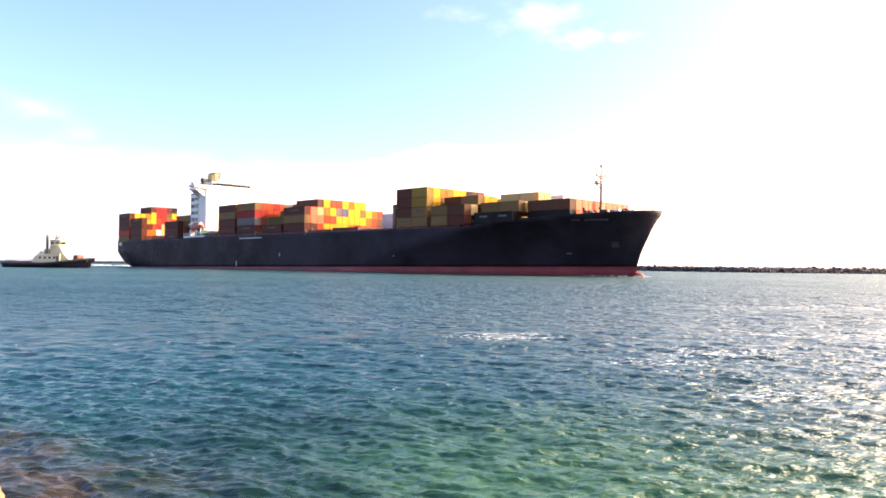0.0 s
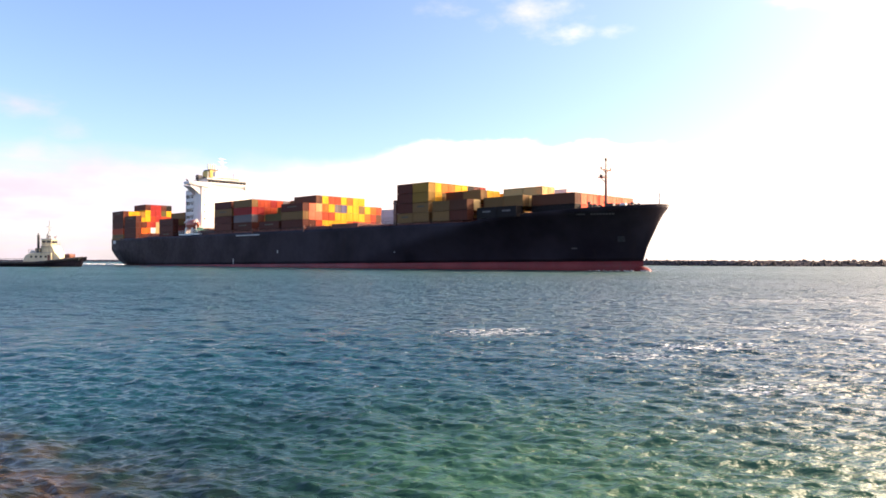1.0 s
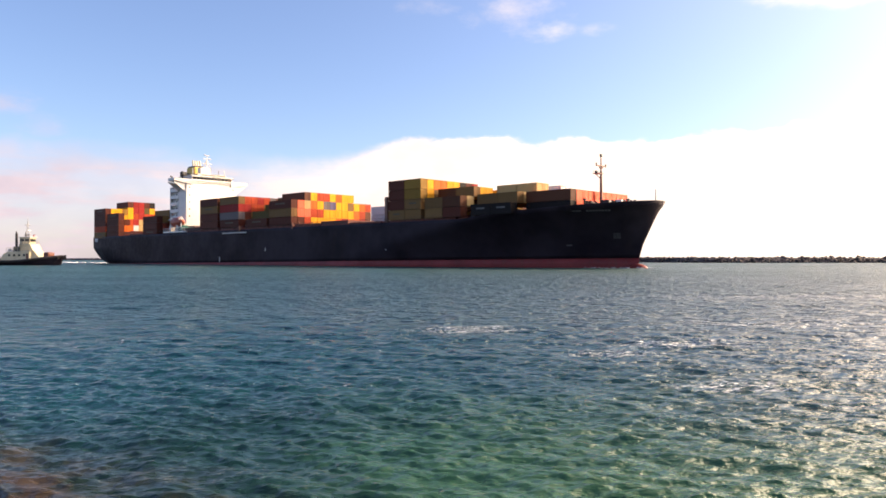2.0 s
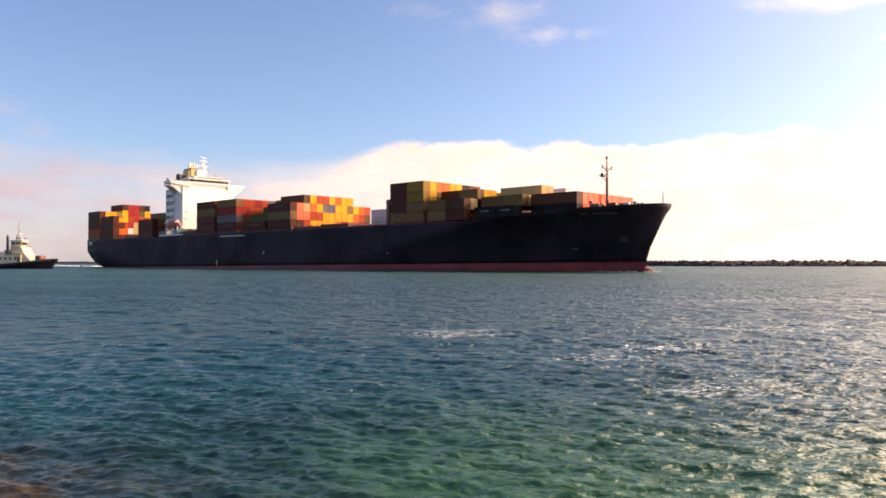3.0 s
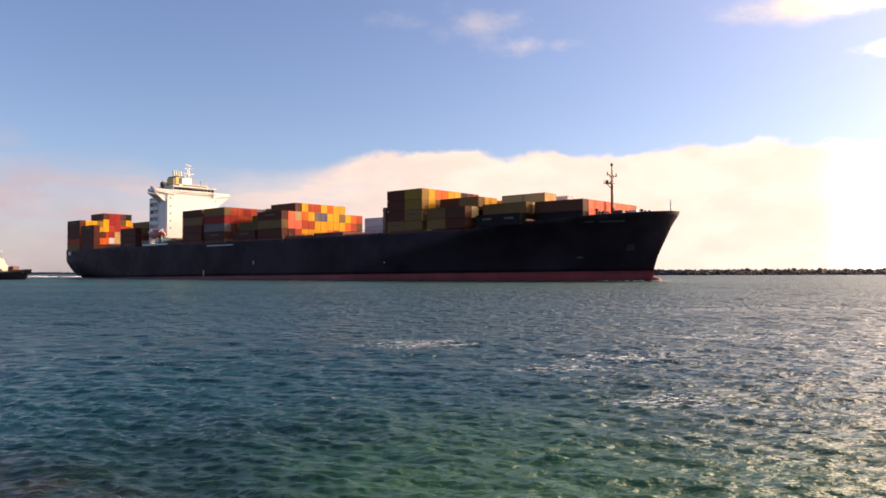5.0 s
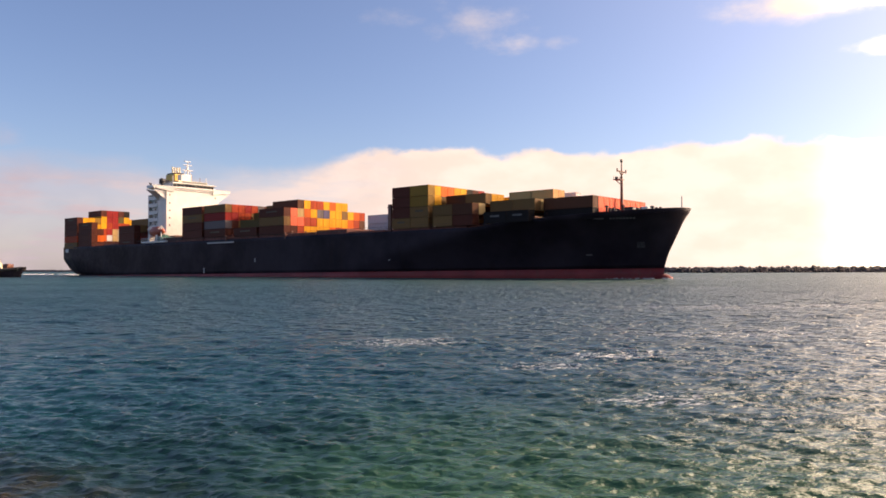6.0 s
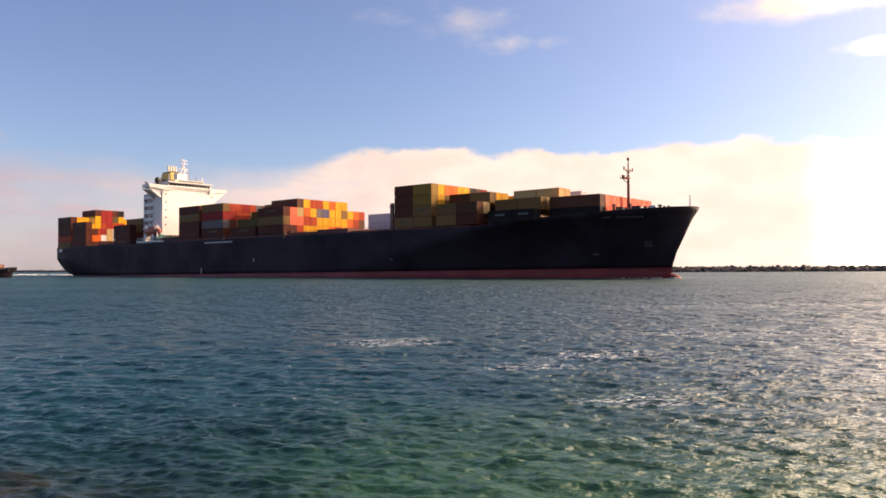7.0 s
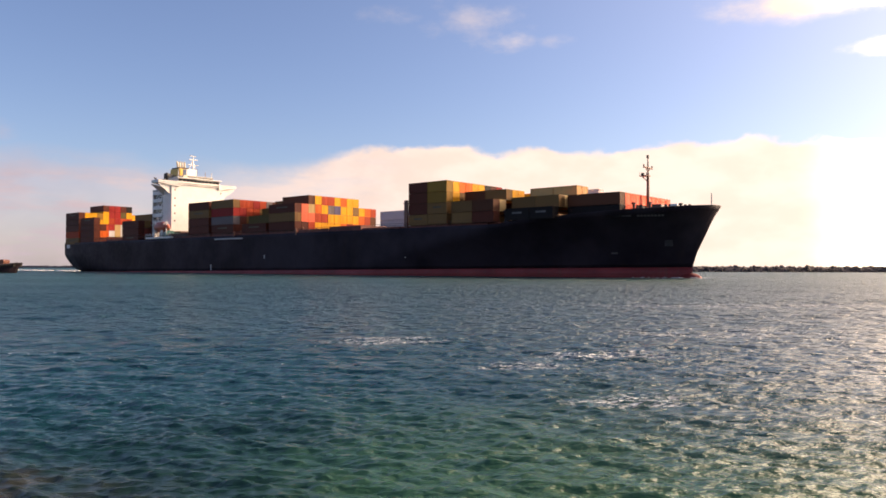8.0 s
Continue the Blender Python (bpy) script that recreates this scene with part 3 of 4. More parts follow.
    # marks and lettering bars on the side
    part("gangway", box(fresh(), -154.4, -139.5, -16.5, -16.13, 10.3, 10.75, 0.05), M["bars"], ship, "stowed pale accommodation ladder")
    for a, b, z in ((156.8, 16.1, 1.6), (128.6, 16.1, 4.8), (71.8, 15.7, 4.7)):
        mark = part("draught_mark", box(fresh(), -0.22, 0.22, -0.06, 0.1, -0.55, 0.55, 0.02), M["bars"], hull)
        mark.matrix_local = pose(-a, -b, z, 0, 0, 0)
        if z < 3:
            mark.scale = (1.3, 1.0, 1.7)
    for a0, a1, n, h in ((13.6, 8.7, 8, 0.5), (16.8, 14.6, 4, 0.45)):
        for side in (-1, 1):
            for i in range(n):
                bar = part("name_bar", box(fresh(), -0.26, 0.26, -0.1, 0.03, -h / 2, h / 2, 0.01), M["pale_bars"], hull)
                bar.matrix_local = on_plating(a0 + (a1 - a0) * (i + 0.5) / n, 12.35, side)
    part("stern_float", box(fresh(), -263.4, -261.2, -16.35, -15.4, 9.2, 10.7, 0.3), M["white"], ship, "white drum at the quarter")
    # bulb at the foot of the stem
    bm = fresh()
    bmesh.ops.create_uvsphere(bm, u_segments=16, v_segments=10, radius=1.0, matrix=Matrix.LocRotScale((-6.3, 0, -0.9), None, (2.6, 1.5, 1.7)))
    part("bulbous_bow", bm, M["red"], ship, smooth=True)
    # foremast on the forecastle
    bm = fresh()
    rod(bm, (-15.5, 0, 12.0), (-15.5, 0, 22.0), 0.4, 0.27, 10)
    rod(bm, (-15.5, 0, 22.0), (-15.5, 0, 25.3), 0.2, 0.12)
    foremast = part("foremast", bm, M["steel"], ship, "rust-brown tubular foremast")
    bm = fresh()
    rod(bm, (-15.5, -2.0, 23.2), (-15.5, 2.0, 23.2), 0.15)
    for y in (-2.0, 2.0):
        rod(bm, (-15.5, y, 23.0), (-15.5, y, 23.75), 0.16)
        rod(bm, (-15.5, y * 0.6, 23.2), (-15.5, 0, 22.3), 0.1)
    part("crosstree", bm, M["steel"], foremast)
    bm = fresh()
    box(bm, -16.9, -15.2, -1.3, 0.7, 21.35, 21.5)
    rod(bm, (-16.5, -0.9, 21.4), (-15.6, -0.1, 20.3), 0.09)
    for x, y in ((-16.8, -1.2), (-16.8, 0.6), (-15.3, -1.2)):
        rod(bm, (x, y, 21.5), (x, y, 22.2), 0.05, seg=5)
    part("lookout_platform", bm, M["steel"], foremast)
    part("masthead_light", box(fresh(), -16.6, -16.1, -1.0, -0.4, 21.5, 22.1, 0.05), M["dark"], foremast)
    part("masthead_light", box(fresh(), -15.72, -15.28, -0.25, 0.25, 25.25, 25.9, 0.05), M["dark"], foremast)
    part("jackstaff", rod(fresh(), (-1.9, 0, 13.4), (-1.9, 0, 16.9), 0.14, 0.1), M["bars"], ship)
    # forecastle gear
    for y in (-4.2, 4.2):
        bm = fresh()
        rod(bm, (-11, y - 1.2, 14.1), (-11, y + 1.2, 14.1), 0.8, seg=14)
        box(bm, -12, -10, y - 1.7, y - 1.3, 12.9, 14.8)
        box(bm, -12, -10, y + 1.3, y + 1.7, 12.9, 14.8)
        part("windlass", bm, M["dark"], ship, "dark anchor windlass")
    for a, y in ((5, -3.5), (5, 3.5), (8, -6), (8, 6), (13, -8.5), (13, 8.5)):
        bm = fresh()
        rod(bm, (-a, y, 12.9), (-a, y, 14.6), 0.3)
        rod(bm, (-a - 0.9, y, 12.9), (-a - 0.9, y, 14.6), 0.3)
        part("bollard", bm, M["dark"], ship)
    part("fairlead", box(fresh(), -7.4, -6.0, -7.35, -6.6, 13.85, 14.55, 0.1), M["white"], ship, "white painted fairlead at the rail")
    # anchor in its pocket, and the thruster mark, starboard and port
    for side in (-1, 1):
        bm = fresh()
        prism(bm, [(-0.75, -0.7), (0.75, -0.7), (0.85, -0.45), (0.75, 0.7), (-0.75, 0.7), (-0.85, -0.45)], -0.3, 0.04)
        pocket = part("anchor_pocket", bm, M["worn"], hull, "worn grey anchor pocket in the bow plating")
        pocket.matrix_local = on_plating(9.6, 6.9, side)
        bm = fresh()
        box(bm, -0.13, 0.13, 0.0, 0.2, -0.6, 0.6, 0.04)
        box(bm, -0.55, 0.55, 0.0, 0.22, -0.62, -0.35, 0.07)
        part("anchor", bm, M["dark"], pocket, "black stockless anchor housed in its pocket")
        mark = part("thruster_mark", box(fresh(), -0.7, 0.7, -0.1, 0.03, -0.2, 0.2, 0.01), M["pale_bars"], hull, "pale painted thruster mark")
        mark.matrix_local = on_plating(20.6, 4.9, side)
    # winches, vents and rail on the forecastle
    for a, y in ((14.2, -5.6), (14.2, 0.0), (12.6, 7.2), (9.2, -1.0)):
        bm = fresh()
        rod(bm, (-a, y - 0.9, 13.9), (-a, y + 0.9, 13.9), 0.55, seg=12)
        for e in (-1, 1):
            rod(bm, (-a, y + e * 0.9, 13.9), (-a, y + e * 1.05, 13.9), 0.85, seg=12)
        box(bm, -a - 0.6, -a + 0.6, y - 1.2, y + 1.2, 12.6, 13.3)
        part("mooring_winch", bm, M["dark"], ship, "black mooring winch on the forecastle")
    for a, y, h in ((15.2, -7.4, 14.9), (13.6, -3.2, 15.2), (10.6, 1.6, 14.9), (7.4, -2.2, 14.7), (15.2, 5.0, 15.1)):
        bm = fresh()
        rod(bm, (-a, y, 12.6), (-a, y, h), 0.24, seg=10)
        rod(bm, (-a, y, h), (-a, y, h + 0.35), 0.5, 0.4, seg=10)
        part("mushroom_vent", bm, M["dark"], ship)
    part("winch_house", box(box(fresh(), -189.8, -185.6, -15.6, -10.4, 10.5, 13.6, 0.1), -188.6, -186.4, -14.6, -12.2, 13.6, 14.4, 0.1), M["teal"], ship, "teal painted gear housing on deck")
    part("stores_hatch", box(box(fresh(), -185.4, -172.5, -15.0, 15.0, 10.5, 13.2, 0.1), -190.4, -185.6, -10.2, 10.2, 10.5, 14.3, 0.1), M["brown"], ship, "dark brown raised hatch before the accommodation")
    # open rail along the side
    for side in (-1, 1):
        bm = fresh()
        for i in range(60):
            a = 50 + i * 3.6
            rod(bm, (-a, side * 15.95, rail_z(a) - 0.1), (-a, side * 15.95, rail_z(a) + 0.95), 0.05, seg=5)
        for h in (0.5, 0.95):
            rod(bm, (-50, side * 15.95, 11.7 + h), (-262.4, side * 15.95, 11.7 + h), 0.045, seg=5)
        part("deck_rail", bm, M["dark"], ship, "thin black pipe rail along the ship's side")
    return ship


SHIP = aboard(make_ship(), Matrix())


def make_foam(name, label, spots, seed):
    """Broken white water: many small flat clots."""
    rng = random.Random(seed)
    bm = fresh()
    for a, b, spread, count, size in spots:
        for i in range(count):
            m = Matrix.LocRotScale((-a + rng.uniform(-1, 1) * spread, -b + rng.uniform(-1, 1) * (min(spread, 1.2) if spread < 6 else spread * 0.32), rng.uniform(-0.28, -0.16)), Euler((0, 0, rng.random() * 6)),
                                   (size * rng.uniform(0.5, 1.6), size * rng.uniform(0.25, 0.6), size * rng.uniform(0.12, 0.3)))
            bmesh.ops.create_icosphere(bm, subdivisions=1, radius=1.0, matrix=m)
    ob = new(name, mesh_of(name, bm, M["foam"], True))
    tagged(ob, label, "foam", kind="stuff")
    aboard(ob, Matrix())


make_foam("bow_wave", "low white foam thrown up at the stem", [(5.0, 0.6, 0.8, 18, 0.35), (9.0, 2.2, 2.0, 12, 0.3), (14.0, 4.2, 2.5, 10, 0.28), (3.0, 0.0, 0.8, 8, 0.25)], 5)
make_foam("stern_wash", "churned pale wake behind the stern", [(262.0, 6.0, 6.0, 40, 0.5), (275.0, 3.0, 9.0, 60, 0.55), (292.0, 0.0, 12.0, 90, 0.6), (320.0, 0.0, 22.0, 90, 0.7), (360.0, 0.0, 24.0, 80, 0.75), (405.0, 0.0, 28.0, 70, 0.8)], 6)

# ---- the cargo ----


def container_meshes(length):
    """Steel box: body of recessed panels, corner frame proud of it, two door leaves with locking bars on the forward end."""
    w, h = 2.37, 2.52
    body = box(fresh(), -length / 2 + 0.06, length / 2 - 0.10, -w / 2 + 0.06, w / 2 - 0.06, 0.06, h - 0.05)
    bm = fresh()
    for x in (-1, 1):
        for y in (-1, 1):
            box(bm, x * length / 2, x * (length / 2 - 0.18), y * w / 2, y * (w / 2 - 0.18), 0, h)
        box(bm, x * length / 2, x * (length / 2 - 0.12), -w / 2 + 0.18, w / 2 - 0.18, h - 0.14, h)
        box(bm, x * length / 2, x * (length / 2 - 0.12), -w / 2 + 0.18, w / 2 - 0.18, 0, 0.18)
    for y in (-1, 1):
        box(bm, -length / 2 + 0.18, length / 2 - 0.18, y * w / 2, y * (w / 2 - 0.1), h - 0.1, h)
        box(bm, -length / 2 + 0.18, length / 2 - 0.18, y * w / 2, y * (w / 2 - 0.1), 0, 0.18)
    leaf = fresh()
    box(leaf, length / 2 - 0.10, length / 2 - 0.04, 0.01, w / 2 - 0.19, 0.19, h - 0.15)
    for y in (0.3, 0.75):
        rod(leaf, (length / 2 - 0.03, y, 0.12), (length / 2 - 0.03, y, h - 0.1), 0.022, seg=5)
    bar = box(fresh(), -length * 0.21, length * 0.21, -w / 2 - 0.006, -w / 2 + 0.055, 1.3, 1.72)
    return tuple(mesh_of(n, b, PAINT["brown"]) for n, b in (("shipping_container", body), ("corner_frame", bm), ("door_leaf", leaf), ("lettering_bar", bar)))


BOX40, BOX20 = container_meshes(12.19), container_meshes(6.06)
PITCH, TIER = 2.476, 2.6
WORDS = {"yellow": "yellow", "ochre": "ochre yellow", "orange": "orange", "rust": "rust red", "brown": "dark brown", "red": "bright red", "salmon": "salmon orange",
         "white": "white refrigerated", "grey": "grey", "navy": "dark navy blue", "blue": "dull blue", "tan": "tan", "olive": "shade-darkened olive yellow", "umber": "shade-darkened umber brown", "green": "dull green"}


def column_y(c):
    """Middle of column c of 13, counted from starboard."""
    return -16.1 + 1.24 + c * PITCH


def stow(a_front, twenty, base, c, tier, paint):
    """One container; its forward end lies a_front behind the bow. twenty: 0 a forty-foot box, 1 or 2 the fore or aft twenty."""
    x = -a_front - (6.1 if twenty == 0 else 3.05 if twenty == 1 else 9.17)
    body, rails, leaf, bar = BOX20 if twenty else BOX40

    def painted(name, mesh, mat):
        piece = new(name, mesh)
        piece.material_slots[0].link = "OBJECT"
        piece.material_slots[0].material = mat
        return piece

    ob = painted("shipping_container", body, PAINT[paint])
    painted("corner_frame", rails, PAINT[paint]).parent = ob
    for side in (1, -1):
        door = painted("door_leaf", leaf, PAINT[paint])
        door.parent = ob
        door.scale.y = side
    # the outboard boxes carry lettering on their side
    if c < 2 and (paint == "navy" or (tier * 7 + int(a_front) + twenty * 3) % 4 == 0):
        mark = painted("lettering_bar", bar, M["pale_bars"] if paint in ("red", "navy", "grey") else M["dark_bars"])
        mark.parent = ob
        tagged(mark, "plain faded lettering bar")
    size = "twenty-foot" if twenty else "forty-foot"
    tagged(ob, WORDS[paint] + " steel " + size + " shipping container in a deck stack", "container", group="containers on the ship's deck")
    aboard(ob, pose(x, column_y(c), base + tier * TIER))


REST = []


def bay(a_front, base, heights, twenty=False, side=(), front=(), choice="", seed=0, front_from=0):
    """A bay of 13 columns, heights[c] boxes high from starboard. side: paints of the starboard column by tier (a pair for two twenties);
    front: rows of paints of the forward ends by tier, one letter a column, shown from tier front_from up. Boxes buried inside are left out,
    and those that lie hidden on the far side are joined in one mesh."""
    rng = random.Random(seed + int(a_front * 10))
    table = {"y": "yellow", "h": "ochre", "o": "orange", "r": "rust", "b": "brown", "R": "red", "s": "salmon", "w": "white", "g": "grey", "n": "navy", "l": "blue", "t": "tan", "v": "olive", "k": "umber", "e": "green"}
    for c, high in enumerate(heights):
        for tier in range(high):
            starboard = c == 0 or tier >= heights[c - 1]
            covered = tier < high - 1 and c < 12 and tier < heights[c + 1] and not starboard
            letter = front[tier][c] if tier < len(front) else rng.choice(choice or "yhorbst")
            aft = rng.choice(choice or "yhorbst")
            if c == 0 and tier < len(side):
                letter, aft = side[tier][0], side[tier][-1]
            pieces = [(1, letter, starboard or tier >= front_from), (2, aft, starboard)] if twenty else [(0, letter, starboard or tier >= front_from)]
            for kind, paint, seen in pieces:
                if seen:
                    stow(a_front, kind, base, c, tier, table[paint])
                elif not covered:
                    x = -a_front - (6.1 if kind == 0 else 3.05 if kind == 1 else 9.17)
                    REST.append((x, column_y(c), base + tier * TIER, 6.06 if kind else 12.19, table[paint]))


def join_rest():
    bm = fresh()
    names = sorted(PAINT)
    for x, y, z, length, paint in REST:
        r = bmesh.ops.create_cube(bm, size=1.0, matrix=Matrix.LocRotScale((x, y, z + 1.295), None, (length, 2.44, 2.59)))
        for f in {f for v in r["verts"] for f in v.link_faces}:
            f.material_index = names.index(paint)
    me = mesh_of("far_side_containers", bm, None)
    for nme in names:
        me.materials.append(PAINT[nme])
    ob = tagged(new("far_side_containers", me), "mixed steel containers on the far side of the deck stacks", "containers", kind="stuff")
    aboard(ob, Matrix())


def hatch(a_front, z, half=15.6):
    part("hatch_cover", box(fresh(), -a_front - 12.3, -a_front + 0.1, -half, half, 10.5, z - 0.03, 0.08), M["deck"], SHIP)


# from the bow aft
bay(16.4, 12.2, [0, 0, 2, 2, 2, 2, 2, 2, 2, 2, 2, 2, 0], choice="s", front=["nnnssssssssss", "skkssssssssss"])
bay(29.2, 12.2, [1, 2, 2, 2, 3, 3, 2, 2, 3, 2, 2, 2, 1], twenty=True, side=["nn"], choice="tvgv", front=["nnvvttyyttyyt", "kvtyytvtwwwtt", "ggtgtttwwwwww"], front_from=1)
# umber and olive starboard boxes here are darkened for the shadow on them
bay(44.6, 12.0, [2, 2, 3, 3, 3, 2, 2, 3, 3, 2, 2, 2, 2], twenty=True, side=["bv", "kv"], choice="vbbkr", front=["vvvvvvvvvvvvv", "vtvvvbvvhhbvb", "hhvyybyyboyyy"], front_from=2)
# starboard column and row below the top: shade painted as ochre, olive and brown
bay(58.2, 12.0, [4, 4, 4, 4, 4, 4, 4, 4, 4, 3, 3, 3, 3], twenty=True, side=["vv", "vb", "hb", "hb"], choice="bbryvh", front=["hhhhhhhhhhhhh", "hhhhhhhhhhhhh", "yyvevhbvvbhrb", "yyooyynbRoyyo"], front_from=2)
bay(88.0, 12.8, [0, 0, 0, 0, 0, 0, 0, 0, 2, 2, 2, 2, 2], choice="w", front=["wwwwwwwwwwwww", "wwwwwwwwwwwww"])
bay(114.5, 12.3, [3, 3, 4, 4, 4, 4, 4, 4, 4, 4, 3, 3, 3], side=["b", "v", "b"], choice="bor", front=["sbryyyyoRooRb", "ossrryyyyyork", "sstoyglyyvyor", "bbkyrryoyyyyo"])
bay(128.0, 12.3, [1, 2, 2, 3, 3, 4, 4, 4, 4, 4, 4, 4, 4], side=["b"], choice="bvve", front_from=3)
# olive ends in the middle rows paint the diagonal shadow across the front
bay(144.7, 12.5, [4] * 13, side=["b", "g", "R", "v"], choice="brob", front=["bbbbbbbbbbbbb", "wbvvvvvvvvvvv", "RRrrvvvrborrr", "yrrRrgbrgrrob"])
bay(158.4, 12.5, [4] * 13, side=["b", "b", "v", "b"], choice="brbv", front_from=4)
bay(204.2, 10.8, [3, 3, 4, 4, 0, 0, 0, 0, 0, 4, 3, 3, 3], side=["b", "b", "b"], choice="brv", front_from=3)
bay(239.3, 10.8, [4, 3, 1, 1, 1, 1, 1, 1, 1, 1, 1, 2, 2], side=["b", "b", "b", "b"], choice="brob", front=["bbbbbbbbbbbbb", "boooooooooooo", "bboooooooooob", "brrrrrrrrrrrr"])
AFT = ["bbbbbbbbbbbbb", "brooowtwtorob", "bbyyrRtwwyrob", "ooyyyrRrrorbo", "yyyhyRReyyyoy", "bbbbbRRbnbbbb"]
bay(252.9, 10.8, [5, 5, 5, 5, 0, 0, 0, 0, 0, 5, 5, 5, 5], side=["v", "r", "b", "b", "b"], choice="brb", front=AFT)
bay(252.9, 11.6, [0, 0, 0, 0, 6, 6, 6, 6, 6, 0, 0, 0, 0], choice="brb", front=AFT)
part("hatch_cover", box(fresh(), -265.0, -252.8, -6.2, 6.2, 10.5, 11.57, 0.08), M["deck"], SHIP)
join_rest()
bm = fresh()
for y in np.arange(-15.6, 15.7, 2.6):
    box(bm, -72.1, -71.1, y - 0.25, y + 0.25, 10.9, 18.3)
for z in (12.2, 14.8, 17.4):
    box(bm, -72.3, -70.9, -15.9, 15.9, z, z + 0.25)
part("lashing_bridge", bm, M["steel"], SHIP, "brown steel lashing bridge between the stacks")
# black frame added to keep the sunlit gap ahead of the 44.6 bay dark
bm = fresh()
for y in np.arange(-13.0, 13.1, 2.6):
    box(bm, -43.6, -42.8, y - 0.25, y + 0.25, 10.9, 14.6)
for z in (12.0, 14.4):
    box(bm, -43.9, -42.5, -13.3, 13.3, z, z + 0.25)
part("lashing_bridge", bm, M["dark"], SHIP, "black frame added to darken the gap between the stacks")
for a in (113.9, 144.1):
    for c in range(14):
        y = column_y(0) - PITCH / 2 + c * PITCH
        part("lashing_post", box(fresh(), -a - 0.2, -a + 0.2, y - 0.16, y + 0.16, 10.9, 13.2 if c % 2 else 12.8, 0.03), M["steel"], SHIP)
part("coaming", box(fresh(), -176, -47, -15.2, 15.2, 10.7, 11.95, 0.05), M["deck"], SHIP, "red-brown hatch coaming along the deck")
part("coaming", box(fresh(), -48, -20, -9.5, 9.5, 11.0, 12.1, 0.05), M["deck"], SHIP)
for a, z, half in ((16.4, 12.2, 8.0), (29.2, 12.2, 11.0), (44.6, 12.0, 14.4), (58.2, 12.0, 15.6), (74.0, 12.0, 15.6), (88.0, 12.8, 15.6), (101.0, 12.4, 15.6),
                   (114.5, 12.3, 15.6), (128.0, 12.3, 15.6), (144.7, 12.5, 15.6), (158.4, 12.5, 15.6), (219.5, 12.2, 14.5)):
    hatch(a, z, half)


# ---- the tug ----


def make_tug():
    tug = new("tugboat")
    tagged(tug, "small black-hulled harbour tug with cream superstructure", "tugboat")
    bm = fresh()
    rows = []
    for i in range(25):
        s = i / 24
        x = -s * 30
        wide = 5.2 * min(1, (s / 0.28 + 0.02)) ** 0.5 * (1 - 0.25 * max(0, (s - 0.75) / 0.25) ** 2)
        top = 1.6 + 1.7 * max(0, 1 - s / 0.5) ** 1.4
        ring = []
        for z, k in ((-1.5, 0.75), (0.0, 0.86), (0.9, 0.96), (top, 1.0)):
            shift = 1.8 * (1 - (z + 1.5) / (top + 1.5)) * max(0, 1 - s * 4)
            ring.append((x - shift, wide * k, z))
        rows.append([[bm.verts.new((a, side * b, c)) for a, b, c in ring] for side in (-1, 1)])
    for p, q in zip(rows, rows[1:]):
        for side in (0, 1):
            for j in range(3):
                bm.faces.new((p[side][j], p[side][j + 1], q[side][j + 1], q[side][j]))
        bm.faces.new((p[0][3], p[1][3], q[1][3], q[0][3]))
    for r in (rows[0], rows[-1]):
        for j in range(3):
            bm.faces.new((r[0][j], r[0][j + 1], r[1][j + 1], r[1][j]))
    part("hull", bm, M["hull"], tug, "black steel tug hull", smooth=False)
    for side in (-1, 1):
        bm = fresh()
        pts = []
        for i in range(25):
            s = i / 24
            wide = 5.2 * min(1, (s / 0.28 + 0.02)) ** 0.5 * (1 - 0.25 * max(0, (s - 0.75) / 0.25) ** 2)
            pts.append((-s * 30 + 0.1, side * (wide + 0.1), 1.3 + 1.7 * max(0, 1 - s / 0.5) ** 1.4))
        for a, b in zip(pts, pts[1:]):
            rod(bm, a, b, 0.42, seg=8)
        part("rubber_fender", bm, M["rubber"], tug, "thick black rubber fendering along the gunwale")
    bm = fresh()
    prism(bm, [(-9.6, 1.6), (-19.6, 1.6), (-19.4, 2.6), (-18.6, 3.8), (-17.4, 4.5), (-10.0, 4.7), (-9.6, 4.4)], -3.3, 3.3)
    bmesh.ops.bevel(bm, geom=list(bm.edges), offset=0.15, segments=2, affect="EDGES", profile=0.6)
    deckhouse = part("deckhouse", bm, M["cream"], tug, "cream deckhouse with a rounded after end")
    part("upper_house", box(fresh(), -14.3, -10.6, -1.8, 1.8, 4.7, 6.9, 0.2), M["cream"], tug)
    bm = fresh()
    prism(bm, [(-9.6, 1.7), (-6.6, 2.2), (-7.4, 3.2), (-9.0, 5.0), (-10.0, 7.0), (-10.6, 7.0), (-10.6, 4.7), (-9.6, 4.7)], -2.4, 2.4)
    part("front_casing", bm, M["cream"], tug, "sloping sunlit cream casing before the wheelhouse")
    bm = fresh()
    prism(bm, [(-10.9, 6.9), (-13.9, 6.9), (-14.2, 9.2), (-10.5, 9.2)], -1.6, 1.6)
    house = part("wheelhouse", bm, M["cream"], tug, "cream wheelhouse")
    for y0, y1, x0, x1 in ((-1.66, -1.58, -13.9, -12.6), (-1.66, -1.58, -12.3, -10.9), (1.58, 1.66, -13.9, -12.6), (1.58, 1.66, -12.3, -10.9), (-1.4, -0.1, -10.66, -10.52), (0.1, 1.4, -10.66, -10.52)):
        part("window", box(fresh(), x0, x1, y0, y1, 7.9, 8.7), M["glass"], house)
    part("wheelhouse_roof", box(fresh(), -14.6, -10.2, -2.0, 2.0, 9.2, 9.42, 0.08), M["white"], house)
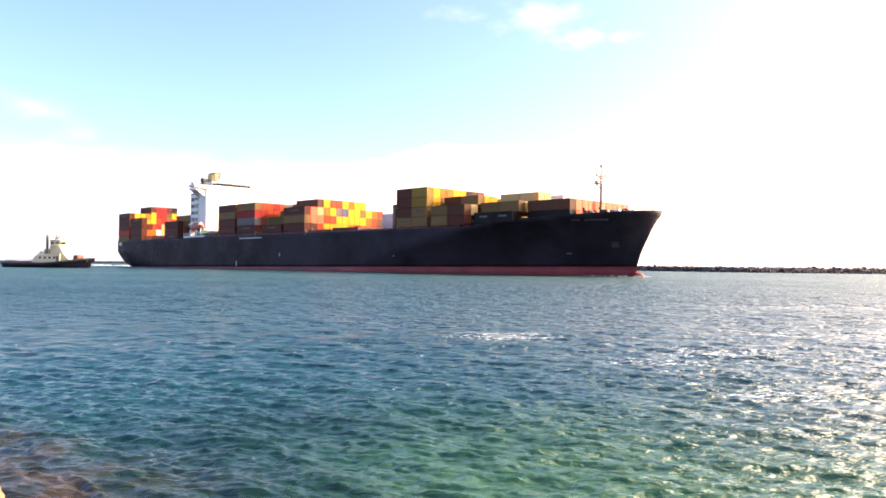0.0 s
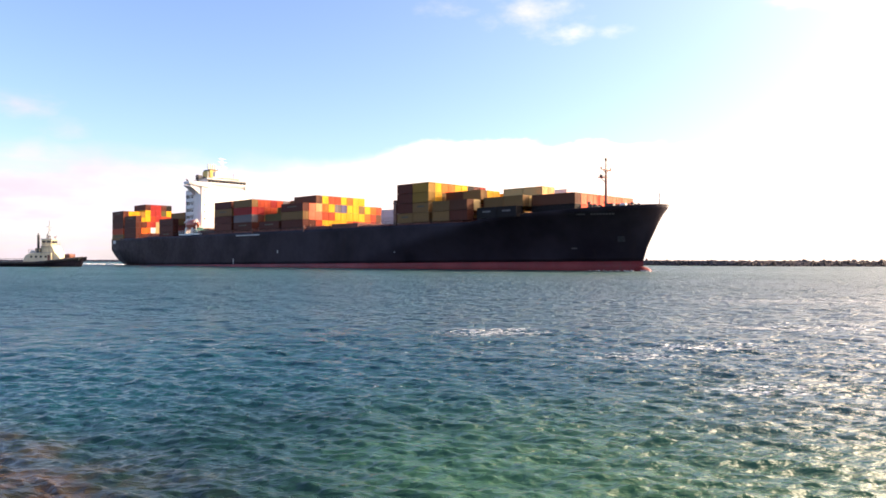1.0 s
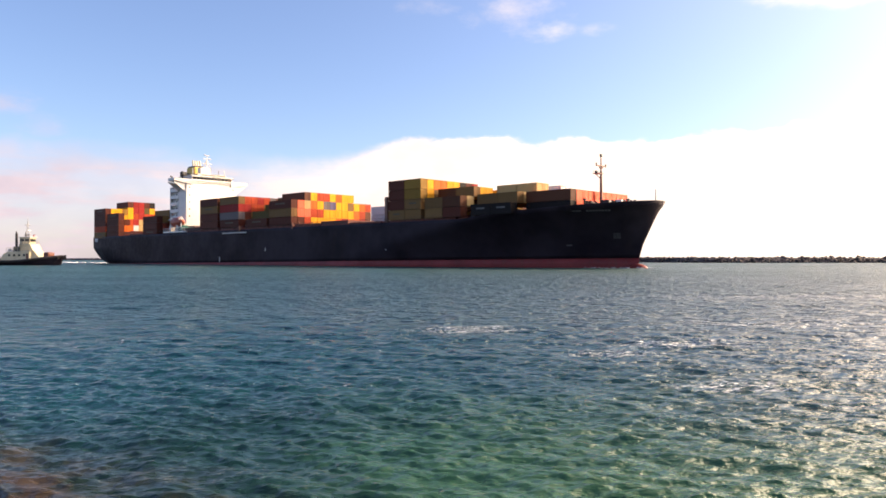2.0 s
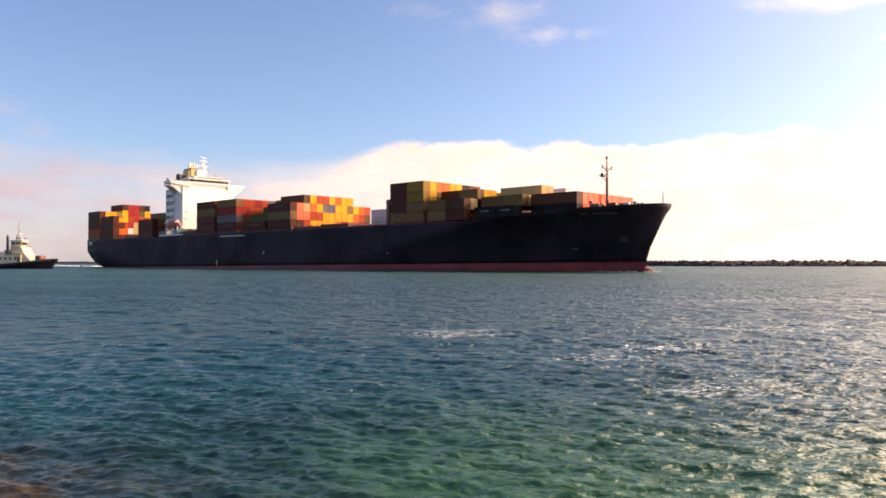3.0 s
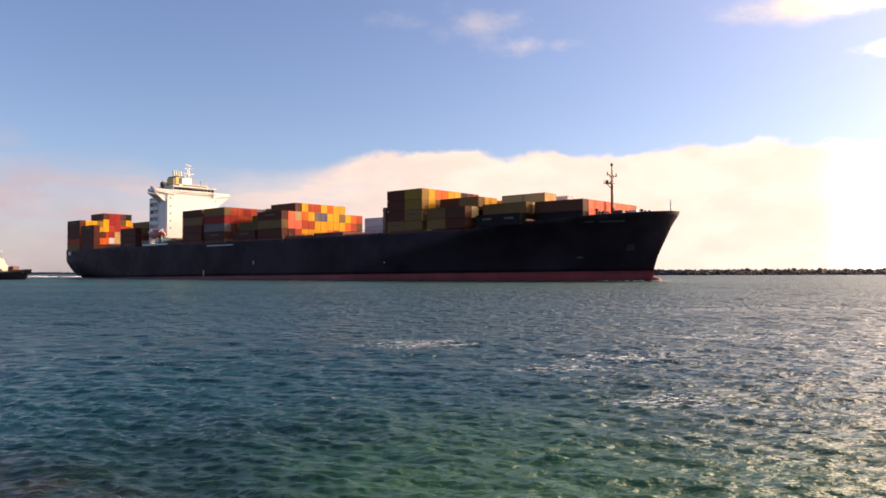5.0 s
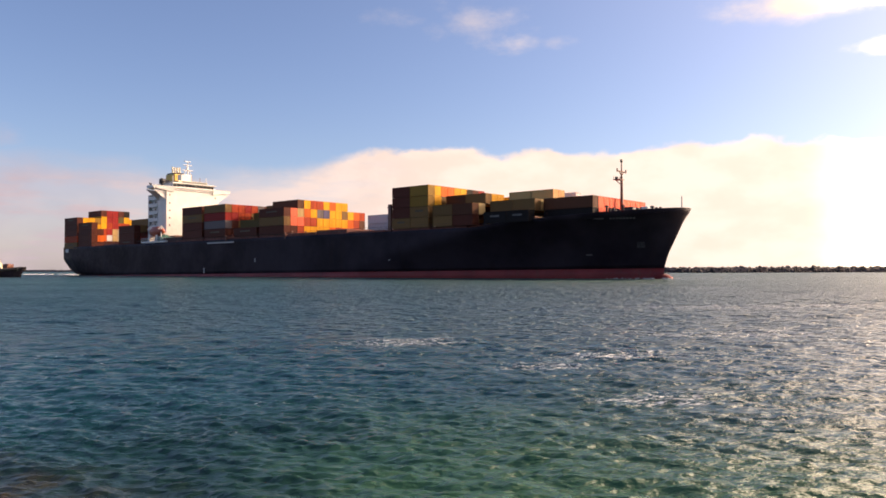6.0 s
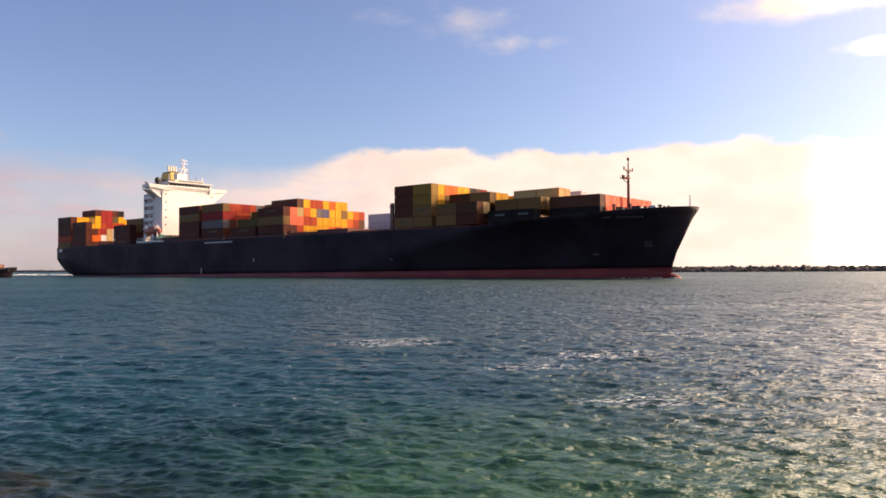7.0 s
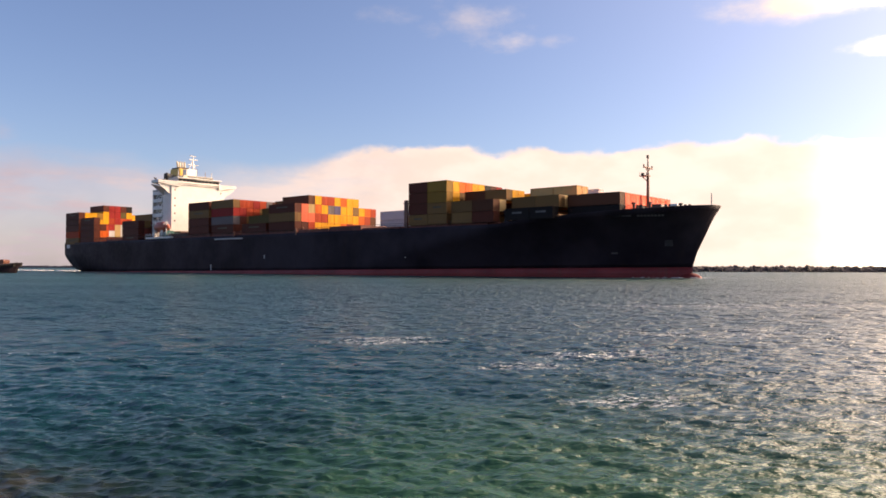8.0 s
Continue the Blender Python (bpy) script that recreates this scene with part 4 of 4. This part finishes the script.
    part("searchlight", rod(rod(fresh(), (-11.2, -1.2, 9.4), (-11.2, -1.2, 10.0), 0.1), (-11.5, -1.2, 10.15), (-10.8, -1.2, 10.15), 0.28, 0.32, 10), M["bars"], tug)
    for y in (-2.5, 2.5):
        stack = part("exhaust_stack", box(box(fresh(), -15.3, -13.9, y - 0.7, y + 0.7, 4.5, 6.2, 0.15), -14.9, -14.3, y - 0.3, y + 0.3, 6.2, 10.6, 0.1), M["dark"], tug, "dark exhaust stack")
        part("stack_pipe", rod(fresh(), (-14.6, y, 10.5), (-14.7, y, 11.2), 0.2, 0.18), M["dark"], stack)
    part("life_raft", rod(fresh(), (-17.2, -2.6, 5.1), (-16.0, -2.6, 5.1), 0.35, seg=12), M["white"], tug, "white life raft canister on the boat deck")
    bm = fresh()
    rod(bm, (-12.6, -0.7, 9.3), (-12.4, 0, 14.6), 0.09)
    rod(bm, (-12.6, 0.7, 9.3), (-12.4, 0, 14.6), 0.09)
    rod(bm, (-12.4, 0, 14.6), (-12.4, 0, 15.8), 0.1, 0.05)
    rod(bm, (-12.4, -1.4, 13.4), (-12.4, 1.4, 13.4), 0.1)
    part("mast", bm, M["bars"], tug, "grey signal mast")
    part("radar_scanner", box(fresh(), -12.1, -11.8, -0.9, 0.9, 11.4, 11.65), M["white"], tug)
    part("bow_fender", rod(fresh(), (-1.2, -2.4, 2.5), (-1.2, 2.4, 2.5), 0.7, seg=12), M["rubber"], tug, "fat black bow fender")
    for x in (-16.9, -15.2, -13.5, -11.8):
        part("porthole", box(fresh(), x, x + 0.7, -3.36, -3.27, 3.0, 3.7, 0.1), M["glass"], deckhouse)
    part("side_door", box(fresh(), -10.8, -10.0, -3.36, -3.27, 1.9, 3.9), M["steel"], deckhouse)
    part("bridge_deck", box(fresh(), -14.9, -9.9, -2.4, 2.4, 6.88, 7.0, 0.04), M["bars"], tug)
    part("boat_deck", box(fresh(), -17.6, -9.4, -3.5, 3.5, 4.65, 4.8, 0.04), M["bars"], tug)
    for z, x0, x1, y in ((4.8, -17.5, -9.5, 3.4), (7.0, -14.8, -10.0, 2.3)):
        for side in (-1, 1):
            bm = fresh()
            n = int((x1 - x0) / 1.2)
            for i in range(n + 1):
                rod(bm, (x0 + (x1 - x0) * i / n, side * y, z), (x0 + (x1 - x0) * i / n, side * y, z + 1.0), 0.05, seg=5)
            for h in (0.5, 1.0):
                rod(bm, (x0, side * y, z + h), (x1, side * y, z + h), 0.05, seg=5)
            part("deck_rail", bm, M["cream"], tug)
    part("fire_monitor", rod(rod(fresh(), (-11.0, 1.0, 9.4), (-11.0, 1.0, 10.0), 0.14), (-11.2, 1.0, 10.0), (-10.4, 1.0, 10.25), 0.1), M["orange"], tug)
    bm = fresh()
    rod(bm, (-5.0, -1.3, 3.4), (-5.0, 1.3, 3.4), 0.95, seg=14)
    box(bm, -5.8, -4.2, -1.7, -1.35, 1.8, 4.2)
    box(bm, -5.8, -4.2, 1.35, 1.7, 1.8, 4.2)
    part("towing_winch", bm, M["steel"], tug, "brown towing winch on the foredeck")
    bm = fresh()
    for side in (-1, 1):
        for i in range(8):
            rod(bm, (-21 - i, side * 4.2, 1.6), (-21 - i, side * 4.2, 2.7), 0.05, seg=5)
        rod(bm, (-21, side * 4.2, 2.7), (-28, side * 4.2, 2.7), 0.05, seg=5)
    part("stern_rail", bm, M["dark"], tug)
    return tug


TUG = make_tug()


def tug_at(t):
    return pose(-118.4 + 0.47 * t, 250 - 0.1 * t, 0, 0, 0, -6)


# ---- keyed movement ----
def motions():
    for ob, local in ABOARD:
        walk(ob, [(t, ship_at(t) @ local) for t in (0.0, 4.0, 8.0)])
    walk(TUG, [(t, tug_at(t)) for t in (0.0, 4.0, 8.0)])
    walk(WATER, [(t, pose(-0.22 * t, -0.12 * t, 0)) for t in (0.0, 4.0, 8.0)])


motions()
